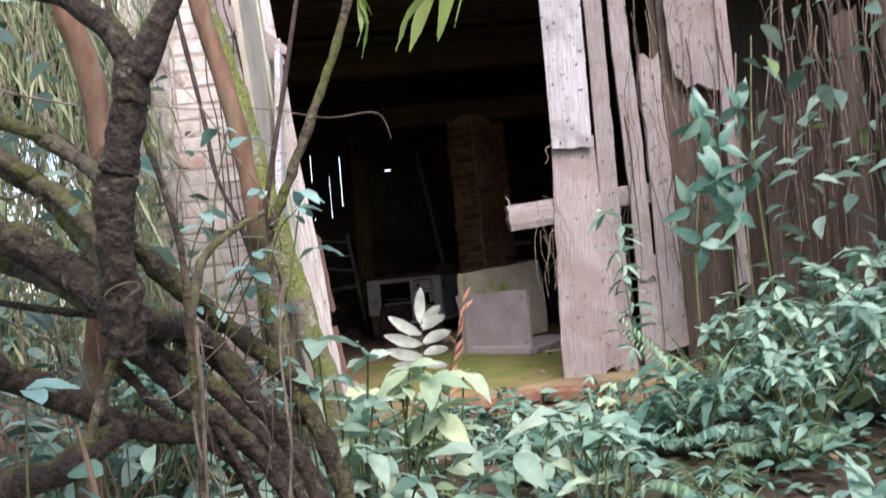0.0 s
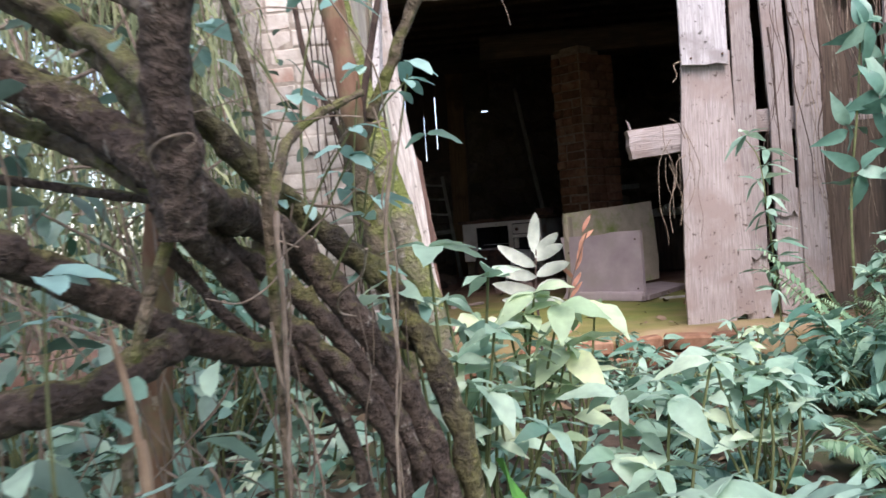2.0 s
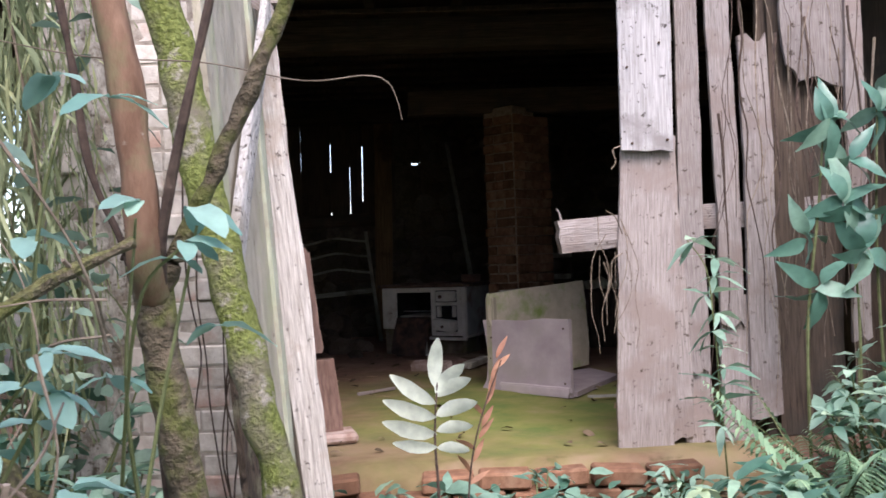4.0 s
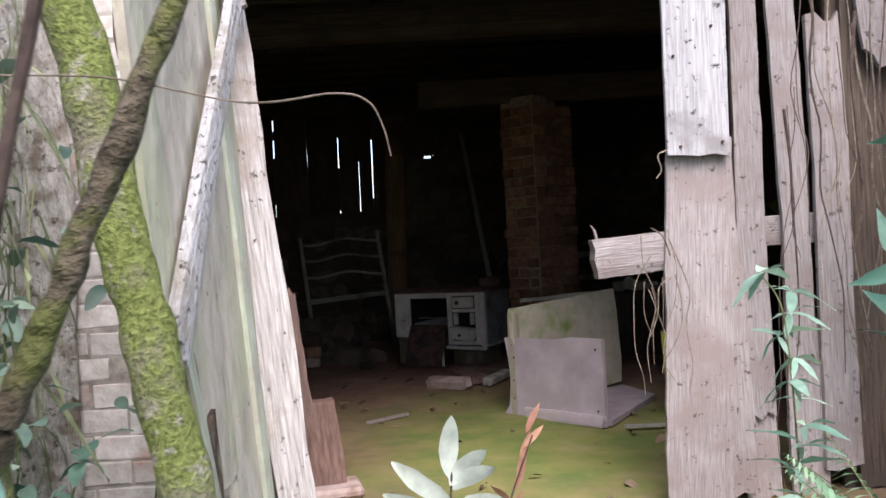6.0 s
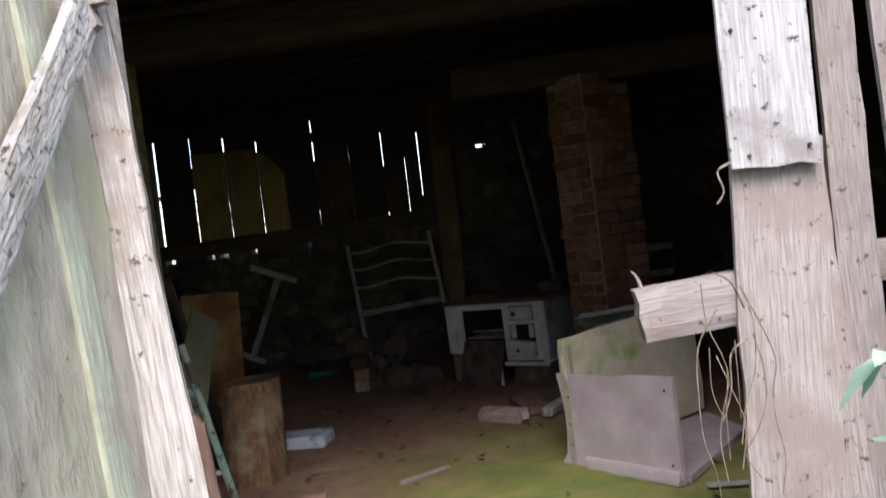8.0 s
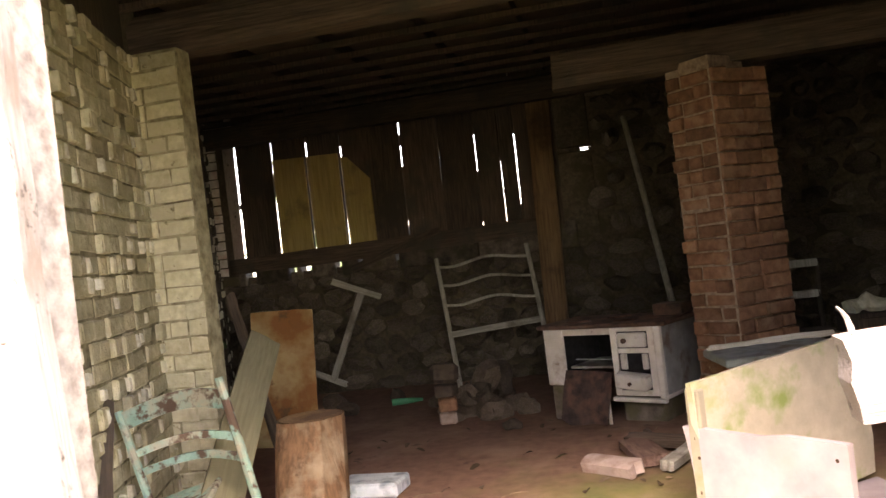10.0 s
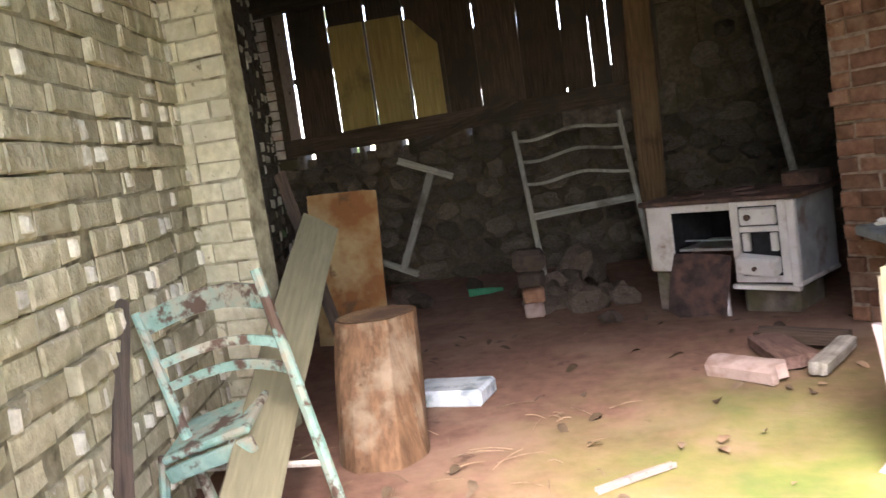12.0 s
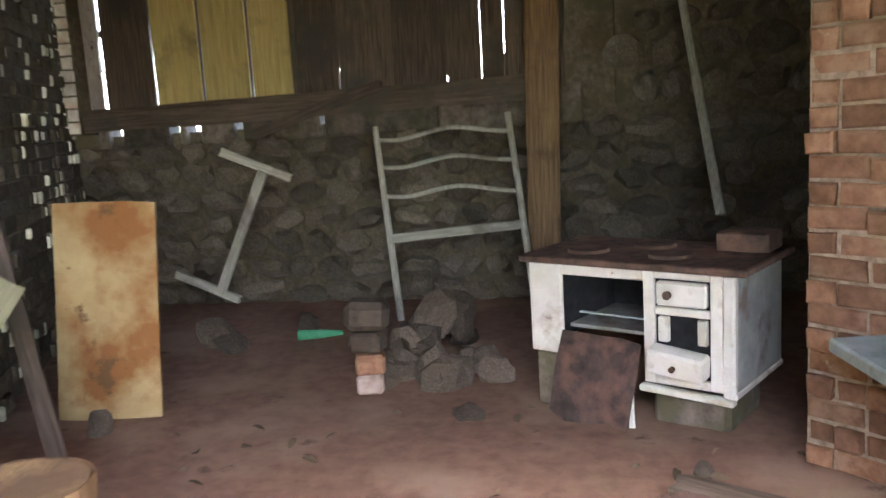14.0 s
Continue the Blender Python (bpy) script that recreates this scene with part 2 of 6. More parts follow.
M_bluewhite = surface("blue_white_paint", (0.42, 0.5, 0.52), (0.64, 0.7, 0.71), 14, (1, 4, 1), (0.22, 0.27, 0.3), 9, 0.56, 0.6, 0.3)
M_slab = surface("blue_grey_slab", (0.26, 0.31, 0.3), (0.4, 0.45, 0.44), 12, (1, 1, 1), (0.2, 0.18, 0.15), 5, 0.6, 0.7, 0.3)
M_redplank = surface("red_stained_wood", (0.1, 0.06, 0.048), (0.27, 0.17, 0.135), 12, (4, 4, 0.8), (0.16, 0.095, 0.075), 6, 0.56, 0.85, 0.8)
M_yellowmoss = surface("yellow_mossy_board", (0.27, 0.26, 0.03), (0.42, 0.4, 0.07), 10, (1, 1, 1), (0.2, 0.22, 0.03), 5, 0.56, 0.9, 0.3)
M_pinkcloth = surface("pale_pink_board", (0.4, 0.3, 0.26), (0.56, 0.44, 0.39), 10, rough=0.9, bump=0.3, stain=(0.3, 0.2, 0.16), stain_scale=6)
M_glass = surface("green_bottle_glass", (0.05, 0.3, 0.16), (0.12, 0.45, 0.27), 5, rough=0.15, bump=0.0, spec=0.6)
M_straw = surface("straw", (0.2, 0.13, 0.08), (0.4, 0.29, 0.19), 20, rough=0.9, bump=0.1, island=True, vary=0.4)
M_nail = surface("rusty_nail", (0.06, 0.035, 0.025), (0.14, 0.08, 0.05), 40, rough=0.8, bump=0.1, metal=0.5)
M_litter = leaf_material("leaf_litter", (0.07, 0.05, 0.03), (0.22, 0.16, 0.11), 0.8, 0.05, 0.2)
M_teal_leaf = leaf_material("blue_green_leaf", (0.06, 0.165, 0.115), (0.27, 0.44, 0.34), 0.45)
M_shrub_leaf = leaf_material("pale_teal_leaf", (0.12, 0.25, 0.18), (0.38, 0.55, 0.43), 0.5)
M_glossy_leaf = leaf_material("glossy_dark_leaf", (0.035, 0.11, 0.08), (0.13, 0.27, 0.21), 0.3, 0.15)
M_fern_leaf = leaf_material("fern_leaf", (0.1, 0.22, 0.11), (0.29, 0.45, 0.28), 0.5)
M_lime_leaf = leaf_material("yellowish_pale_leaf", (0.3, 0.44, 0.26), (0.54, 0.66, 0.42), 0.5)
M_pale_leaf = leaf_material("pale_leaf", (0.24, 0.4, 0.28), (0.48, 0.63, 0.48), 0.5)
M_fresh_leaf = leaf_material("fresh_leaf", (0.07, 0.24, 0.04), (0.12, 0.36, 0.06), 0.35)
M_sprig_leaf = leaf_material("sprig_leaf", (0.16, 0.34, 0.28), (0.33, 0.53, 0.46), 0.4)
M_thicket_leaf = leaf_material("thicket_leaf", (0.04, 0.1, 0.07), (0.27, 0.39, 0.31), 0.45)
M_yellow_leaf = leaf_material("yellow_green_leaf", (0.2, 0.3, 0.06), (0.42, 0.5, 0.16))
M_white_leaf = leaf_material("silver_leaf", (0.55, 0.62, 0.52), (0.7, 0.75, 0.66), 0.5, 0.15)
M_dry_leaf = leaf_material("dry_red_leaf", (0.3, 0.13, 0.08), (0.5, 0.26, 0.16), 0.7, 0.2)
M_far_leaf = leaf_material("far_leaf", (0.06, 0.1, 0.04), (0.2, 0.28, 0.11), 0.6, 0.3)
M_hang_leaf = leaf_material("hanging_grass", (0.16, 0.2, 0.1), (0.4, 0.45, 0.26), 0.7, 0.25)


def floor_material():
    m = surface("earth_floor", (0.17, 0.095, 0.065), (0.26, 0.15, 0.105), 14, (1, 1, 1), (0.29, 0.19, 0.135), 1.6, 0.56, 0.95, 0.4, world_coord=True, vary=0.0, second=(0.12, 0.07, 0.05), second_scale=4, second_from=0.66)
    nt = m.node_tree
    b = nt.nodes["Principled BSDF"]
    old = b.inputs["Base Color"].links[0].from_socket
    pos = nt.nodes.new("ShaderNodeNewGeometry").outputs["Position"]
    sub = nt.nodes.new("ShaderNodeVectorMath")
    sub.operation = "SUBTRACT"
    sub.inputs[1].default_value = (0.3, 1.25, 0)
    nt.links.new(pos, sub.inputs[0])
    sc = nt.nodes.new("ShaderNodeVectorMath")
    sc.operation = "MULTIPLY"
    sc.inputs[1].default_value = (0.72, 0.5, 0)
    nt.links.new(sub.outputs[0], sc.inputs[0])
    ln = nt.nodes.new("ShaderNodeVectorMath")
    ln.operation = "LENGTH"
    nt.links.new(sc.outputs[0], ln.inputs[0])
    n = noise_tex(nt, pos, 2.2, 5, 0.6)
    add = nt.nodes.new("ShaderNodeMath")
    add.operation = "MULTIPLY_ADD"
    nt.links.new(n, add.inputs[0])
    add.inputs[1].default_value = 1.3
    nt.links.new(ln.outputs["Value"], add.inputs[2])
    f = ramp(nt, add.outputs[0], [(0.95 / 2, (0.9, 0.9, 0.9)), (1.75 / 2, (0, 0, 0))])
    half = nt.nodes.new("ShaderNodeMath")
    half.operation = "MULTIPLY"
    half.inputs[1].default_value = 0.5
    nt.links.new(add.outputs[0], half.inputs[0])
    nt.links.new(half.outputs[0], f.node.inputs[0])
    n2 = noise_tex(nt, pos, 3.1, 5, 0.6)
    moss = ramp(nt, n2, [(0.35, (0.1, 0.165, 0.035)), (0.55, (0.195, 0.215, 0.055)), (0.72, (0.27, 0.235, 0.115))])
    nt.links.new(mixc(nt, f, old, moss), b.inputs["Base Color"])
    return m


M_floor = floor_material()
M_soil = surface("forest_soil", (0.035, 0.026, 0.018), (0.12, 0.085, 0.06), 12, rough=0.95, bump=0.9, stain=(0.05, 0.06, 0.025), stain_scale=1.7, world_coord=True, vary=0.0)

# ---- mesh helpers ----


def put_mesh(name, bm, material, smooth=False):
    me = bpy.data.meshes.new(name)
    bm.to_mesh(me)
    bm.free()
    if material:
        me.materials.append(material)
    if smooth:
        me.polygons.foreach_set("use_smooth", [True] * len(me.polygons))
    return me


def part(name, bm, material, parent=None, label="", m=None, smooth=False):
    ob = new(name, bm if isinstance(bm, bpy.types.Mesh) else put_mesh(name, bm, material, smooth))
    ob.parent = parent
    if m is not None:
        ob.matrix_basis = m
    if label:
        ob["label"] = label
    return ob


def thing(name, label, category, group="", kind="", m=None):
    ob = tagged(new(name), label, category, group, kind)
    ob.empty_display_size = 0.1
    if m is not None:
        ob.matrix_basis = m
    return ob


def cuboid(a, b, bevel=0.0, bm=None):
    """A box between two corners, its edges bevelled."""
    bm = bm or bmesh.new()
    made = bmesh.ops.create_cube(bm, size=1)["verts"]
    for v in made:
        v.co = Vector([(a[i] + b[i]) / 2 + v.co[i] * (b[i] - a[i]) for i in range(3)])
    if bevel:
        edges = list({e for v in made for e in v.link_edges})
        bmesh.ops.bevel(bm, geom=edges, offset=bevel, segments=1, affect="EDGES")
    return bm


def plank_mesh(w, d, length, seed, steps=10, rag=0.012, taper=0.0, bow=0.0, point=0.0):
    """An old board along z from 0 to length: uneven edges, splintered ends, slight bow."""
    rng = random.Random(seed)
    bm = bmesh.new()
    cols, rows = 5, steps + 1
    top = [rng.uniform(-rag, rag) * 1.6 for _ in range(cols)]
    bot = [rng.uniform(-rag, rag) * 1.6 for _ in range(cols)]
    grid = []
    for side in (-1, 1):
        sheet = []
        for r in range(rows):
            f = r / steps
            k = 1 - taper * f
            l_off, r_off = [(noise.noise((seed * 3.1 + s * 7, f * length * 2.0, 0.5)) + 0.45 * noise.noise((seed * 1.7 + s * 5, f * length * 14.0, 2.5))) * rag for s in (0, 1)]
            line = []
            for c in range(cols):
                u = c / (cols - 1) - 0.5
                x = u * w * k + (l_off if c == 0 else r_off if c == cols - 1 else 0)
                z = f * length + (top[c] if r == rows - 1 else bot[c] if r == 0 else 0)
                if r == rows - 1:
                    z -= point * abs(u) * 2
                y = side * d / 2 + bow * math.sin(math.pi * f) + noise.noise((x * 6, z * 3, seed + side)) * 0.003
                line.append(bm.verts.new((x, y * (1.0 if 0 < c < cols - 1 else 0.82), z)))
            sheet.append(line)
        grid.append(sheet)
    a, b = grid
    for r in range(rows - 1):
        for c in range(cols - 1):
            bm.faces.new((a[r][c], a[r][c + 1], a[r + 1][c + 1], a[r + 1][c]))
            bm.faces.new((b[r][c], b[r + 1][c], b[r + 1][c + 1], b[r][c + 1]))
        bm.faces.new((a[r][0], a[r + 1][0], b[r + 1][0], b[r][0]))
        bm.faces.new((a[r][-1], b[r][-1], b[r + 1][-1], a[r + 1][-1]))
    for c in range(cols - 1):
        bm.faces.new((a[0][c], b[0][c], b[0][c + 1], a[0][c + 1]))
        bm.faces.new((a[-1][c], a[-1][c + 1], b[-1][c + 1], b[-1][c]))
    return bm


def along(p, q, face=(0, -1, 0)):
    """A frame at p whose z points to q and whose -y looks towards face."""
    z = (Vector(q) - Vector(p)).normalized()
    y = -Vector(face)
    x = y.cross(z).normalized()
    y = z.cross(x)
    m = Matrix((x, y, z)).transposed().to_4x4()
    m.translation = p
    return m


def board(name, p, q, w, d, material, parent=None, label="", seed=0, face=(0, -1, 0), **kw):
    length = (Vector(q) - Vector(p)).length
    return part(name, plank_mesh(w, d, length, seed, **kw), material, parent, label, along(p, q, face))


def spline(pts, per=6):
    """Points of a smooth curve through the given ones."""
    p = [Vector(v) for v in pts]
    p = [p[0] * 2 - p[1], *p, p[-1] * 2 - p[-2]]
    out = []
    for i in range(1, len(p) - 2):
        for k in range(per):
            t = k / per
            out.append(0.5 * ((2 * p[i]) + (p[i + 1] - p[i - 1]) * t + (2 * p[i - 1] - 5 * p[i] + 4 * p[i + 1] - p[i + 2]) * t * t
                              + (3 * p[i] - p[i - 1] - 3 * p[i + 1] + p[i + 2]) * t ** 3))
    out.append(p[-2])
    return out


def tube(pts, r0, r1, sides=8, per=6, knobs=0.12, bm=None, seed=0, freq=14.0):
    """A round limb along a curve, tapering, with an uneven skin."""
    bm = bm or bmesh.new()
    line = spline(pts, per)
    up = Vector((0.31, 0.2, 0.93))
    rings = []
    for i, c in enumerate(line):
        d = (line[min(i + 1, len(line) - 1)] - line[max(i - 1, 0)]).normalized()
        x = d.cross(up if abs(d.dot(up)) < 0.95 else Vector((1, 0, 0))).normalized()
        y = d.cross(x)
        r = r0 + (r1 - r0) * i / (len(line) - 1)
        ring = []
        for k in range(sides):
            a = 2 * math.pi * k / sides
            v = x * math.cos(a) + y * math.sin(a)
            s = r * (1 + knobs * 2 * noise.noise((c + v * r * 1.0) * freq + Vector((seed, 0, 0))))
            ring.append(bm.verts.new(c + v * s))
        rings.append(ring)
    for a, b in zip(rings, rings[1:]):
        for k in range(sides):
            bm.faces.new((a[k], a[(k + 1) % sides], b[(k + 1) % sides], b[k]))
    bm.faces.new(rings[0][::-1])
    bm.faces.new(rings[-1])
    return bm


def brick_mesh(name, lx, lz, seed, material, depth=0.05):
    """A worn brick with its face at y = 0, looking along -y, bevelled round the face."""
    rng = random.Random(seed)
    bm = bmesh.new()
    j = lambda s: rng.uniform(-s, s)
    rings = []
    for y, inset in ((depth, 0.0), (0.006, 0.0), (0.0, 0.007)):
        rings.append([bm.verts.new((sx * (lx / 2 - inset) + j(0.004), y + (j(0.002) if y < 0.01 else 0), sz * (lz / 2 - inset) + j(0.004))) for sx, sz in ((-1, -1), (1, -1), (1, 1), (-1, 1))])
    for a, b in zip(rings, rings[1:]):
        for k in range(4):
            bm.faces.new((a[k], a[(k + 1) % 4], b[(k + 1) % 4], b[k]))
    bm.faces.new(rings[-1])
    bm.normal_update()
    return put_mesh(name, bm, material)


def brick_wall(parent, m, length, height, material, near=(0.0, 99.0), bl=0.215, course=0.084, gap=0.012, seed=1, proud=0.006, headers=0.0, skip=0.0, limit=300, z0=0.0, ends=None, lift=0.012):
    """Courses of single bricks on the face of a wall: m is the frame of its face, x along it, -y outwards. Bricks outside near are joined."""
    rng = random.Random(seed)
    full = [brick_mesh("brick", bl - gap, course - gap, seed * 10 + k, material) for k in range(4)]
    half = [brick_mesh("brick", bl / 2 - gap, course - gap, seed * 10 + 5 + k, material) for k in range(3)]
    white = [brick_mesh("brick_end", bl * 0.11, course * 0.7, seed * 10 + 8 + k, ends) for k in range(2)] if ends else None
    rest_v, rest_f, count = [], [], 0
    for row in range(int(height / course)):
        z = z0 + (row + 0.5) * course
        x = 0.0
        first = (row % 2) == 1
        while x < length - 0.03:
            is_half = first or x + bl > length + 0.02 or rng.random() < headers
            first = False
            w = bl / 2 if is_half else bl
            if x + w > length + 0.02:
                break
            me = rng.choice(half if is_half else full)
            if rng.random() >= skip:
                # Slim white pieces stand in for daylight catching the brick ends.
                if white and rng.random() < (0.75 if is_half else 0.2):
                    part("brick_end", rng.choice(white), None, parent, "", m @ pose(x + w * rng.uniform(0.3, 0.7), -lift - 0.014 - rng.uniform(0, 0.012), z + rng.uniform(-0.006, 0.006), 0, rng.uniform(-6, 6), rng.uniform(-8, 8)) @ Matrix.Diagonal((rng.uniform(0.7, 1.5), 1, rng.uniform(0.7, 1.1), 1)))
                out = rng.gauss(0, proud) + (0.018 if is_half and headers and rng.random() < 0.45 else 0)
                mm = m @ pose(x + w / 2, -max(out, 0.002 - lift) - lift, z + rng.uniform(-0.002, 0.002), rng.uniform(-1.5, 1.5), rng.uniform(-1.2, 1.2), rng.uniform(-1.5, 1.5))
                if near[0] <= x <= near[1] and count < limit:
                    part("brick", me, None, parent, "", mm)
                    count += 1
                else:
                    n = len(rest_v)
                    rest_v.extend(tuple(mm @ v.co) for v in me.vertices)
                    rest_f.extend(tuple(i + n for i in p.vertices) for p in me.polygons)
            x += w
    if rest_v:
        me = bpy.data.meshes.new("bricks")
        me.from_pydata(rest_v, [], rest_f)
        me.materials.append(material)
        tagged(part("bricks", me, None, parent, "bricks of the rest of the wall"), kind="stuff")


LEAF = {}


def leaf_template(kind):
    """Points and faces of a leaf along +x, 1 long, folded along its rib."""
    if kind not in LEAF:
        prof = {"broad": [(0, .012), (.07, .09), (.18, .18), (.33, .235), (.5, .225), (.67, .165), (.83, .085), (.93, .035), (1, .003)],
                "lance": [(0, .01), (.2, .085), (.45, .115), (.7, .085), (.9, .035), (1, .004)],
                "oval": [(0, .015), (.08, .11), (.22, .2), (.42, .25), (.62, .24), (.8, .175), (.93, .09), (1, .012)],
                "blade": [(0, .02), (.25, .035), (.5, .035), (.75, .024), (.9, .012), (1, .002)]}[kind]
        v, f = [], []
        for i, (x, w) in enumerate(prof):
            z = -0.24 * x * x + 0.04 * math.sin(x * 5)
            wave = 0.018 * math.sin(x * 17)
            v += [(x, -w, z + w * 0.16 + wave), (x, 0, z), (x, w, z + w * 0.16 - wave)]
            if i:
                a, b = 3 * (i - 1), 3 * i
                f += [(a, a + 1, b + 1, b), (a + 1, a + 2, b + 2, b + 1)]
        LEAF[kind] = (np.array(v), f)
    return LEAF[kind]


def leaves_mesh(name, kind, mats, material):
    """One mesh of many leaves, one for each 4x4 matrix."""
    v, f = leaf_template(kind)
    mats = np.array([np.array(m) for m in mats])
    pts = np.einsum("nij,vj->nvi", mats[:, :3, :3], v) + mats[:, None, :3, 3]
    verts = pts.reshape(-1, 3)
    faces = [tuple(i + k * len(v) for i in q) for k in range(len(mats)) for q in f]
    me = bpy.data.meshes.new(name)
    me.from_pydata([tuple(p) for p in verts.tolist()], [], faces)
    me.materials.append(material)
    me.polygons.foreach_set("use_smooth", [True] * len(me.polygons))
    return me


def leaf_at(p, yaw, pitch, roll, size, wide=1.0):
    return Matrix.Translation(p) @ Euler((radians(roll), radians(-pitch), radians(yaw))).to_matrix().to_4x4() @ Matrix.Diagonal((size, size * wide, size, 1))


def ground_z(x, y):
    """Height of the bank: low where the walk starts, rising to the shed's floor."""
    base = -0.12
    for y0, y1, z0, z1 in ((-0.2, -1.4, -0.13, -0.14), (-1.4, -2.8, -0.14, -0.3), (-2.8, -4.6, -0.3, -0.58), (-4.6, -9.0, -0.58, -0.9), (-9, -60, -0.9, -1.5)):
        if y1 <= y <= y0:
            base = z0 + (z1 - z0) * (y0 - y) / (y0 - y1)
        elif y < y1:
            base = z1
    if y > -0.2:
        base = -0.14
    return base + 0.045 * noise.noise((x * 1.3, y * 1.3, 0)) + 0.02 * noise.noise((x * 4, y * 4, 3))

# ---- ground, floor and shell ----


def make_ground():
    xs = sorted({round(v, 3) for v in [*np.linspace(-4, 4, 81), *np.linspace(-14, 14, 29), -40, -90, -250, 40, 90, 250]})
    ys = sorted({round(v, 3) for v in [*np.linspace(-6, 0.2, 63), *np.linspace(-14, 14, 29), -40, -90, -250, 40, 90, 250]})
    verts = [(x, y, ground_z(x, y)) for y in ys for x in xs]
    n = len(xs)
    faces = [(j * n + i, j * n + i + 1, (j + 1) * n + i + 1, (j + 1) * n + i) for j in range(len(ys) - 1) for i in range(n - 1)]
    me = bpy.data.meshes.new("ground")
    me.from_pydata(verts, [], faces)
    me.materials.append(M_soil)
    me.polygons.foreach_set("use_smooth", [True] * len(faces))
    tagged(new("ground", me), "dark forest soil bank covered in leaf litter", "ground", kind="structure")


make_ground()


def make_floor():
    xs, ys = np.linspace(-4.3, 3.2, 76), np.linspace(-0.16, 6.6, 70)
    bm = bmesh.new()
    rows = [[bm.verts.new((x, y, 0.012 * noise.noise((x * 2, y * 2, 5)) + 0.006 * noise.noise((x * 9, y * 9, 1)) - (0.05 if j == 0 else 0))) for x in xs] for j, y in enumerate(ys)]
    for a, b in zip(rows, rows[1:]):
        for i in range(len(xs) - 1):
            bm.faces.new((a[i], a[i + 1], b[i + 1], b[i]))
    edge = bmesh.ops.extrude_edge_only(bm, edges=[e for e in bm.edges if e.is_boundary])["geom"]
    for v in edge:
        if isinstance(v, bmesh.types.BMVert):
            v.co.z = -0.2
    tagged(part("floor", bm, M_floor, smooth=True), "red earth floor with green moss near the doorway", "floor", kind="structure")


make_floor()


def wall_block(name, p, q, thick, z0, z1, material, label):
    """A wall whose seen face runs from p to q; its thickness lies behind the face. Returns it and the frame of its face."""
    d = Vector((q[0] - p[0], q[1] - p[1], 0))
    x = d.normalized()
    y = Vector((-x.y, x.x, 0))
    m = Matrix((x, y, Vector((0, 0, 1)))).transposed().to_4x4()
    m.translation = (p[0], p[1], 0)
    ob = part(name, cuboid((0, 0, z0), (d.length, thick, z1)), material, None, "", m)
    return tagged(ob, label, "wall", kind="structure"), m, d.length


def in_wall(ob, m):
    """Pieces given in the world's frame, as children of a wall that stands at m."""
    for c in ob.children:
        c.matrix_basis = m.inverted() @ c.matrix_basis


# shed, side wall with painted bricks, from the front corner to the pier
wl, ml, ll = wall_block("wall_left", (-1.36, -0.3), (-2.2, 2.47), 0.24, -0.2, 2.36, M_creammortar, "side wall of worn cream-painted brick")
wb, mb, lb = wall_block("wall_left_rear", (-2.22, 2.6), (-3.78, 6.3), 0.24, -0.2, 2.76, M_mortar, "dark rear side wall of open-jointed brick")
wp, mp, lp = wall_block("wall_pier", (-2.26, 2.49), (-1.95, 2.49), 0.13, -0.1, 2.36, M_creammortar, "cream-painted brick pier at the end of the side wall")
# Added to shut out daylight between the side wall and the roof.
wlt, _, _ = wall_block("wall_left_top", (-1.38, -0.3), (-2.22, 2.47), 0.2, 2.36, 2.76, M_darkwood, "added dark boards that shut out light between the side wall and the roof")
wf, mf, lf = wall_block("wall_front_left", (-1.5, -0.42), (-0.74, -0.42), 0.22, -0.2, 2.5, M_whitemortar, "front wall of peeling whitewashed brick beside the doorway")
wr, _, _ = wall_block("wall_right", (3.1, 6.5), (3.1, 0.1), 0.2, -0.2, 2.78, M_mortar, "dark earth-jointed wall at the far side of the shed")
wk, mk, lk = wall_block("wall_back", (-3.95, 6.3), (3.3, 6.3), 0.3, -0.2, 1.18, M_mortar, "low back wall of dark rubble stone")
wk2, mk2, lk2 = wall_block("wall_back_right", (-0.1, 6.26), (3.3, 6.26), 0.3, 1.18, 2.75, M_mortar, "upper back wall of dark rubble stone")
# Added walls close an open dark gap here, set back to stay shaded.
wfr, _, _ = wall_block("wall_front_right", (1.74, 1.0), (3.3, 1.0), 0.1, -0.2, 2.78, M_darkwood, "added dark wall set back to close the gap behind the climbers")
wrt, _, _ = wall_block("wall_front_return", (1.76, 1.1), (1.76, 0.22), 0.06, -0.2, 2.78, M_darkwood, "added dark boards that close the side of the gap")
# Out of view; added, and brought low to keep daylight out.
wft, _, _ = wall_block("wall_front_top", (-1.9, 0.02), (3.3, 0.02), 0.08, 2.39, 2.8, M_darkwood, "unseen dark boards above the doorway, added to limit the light")


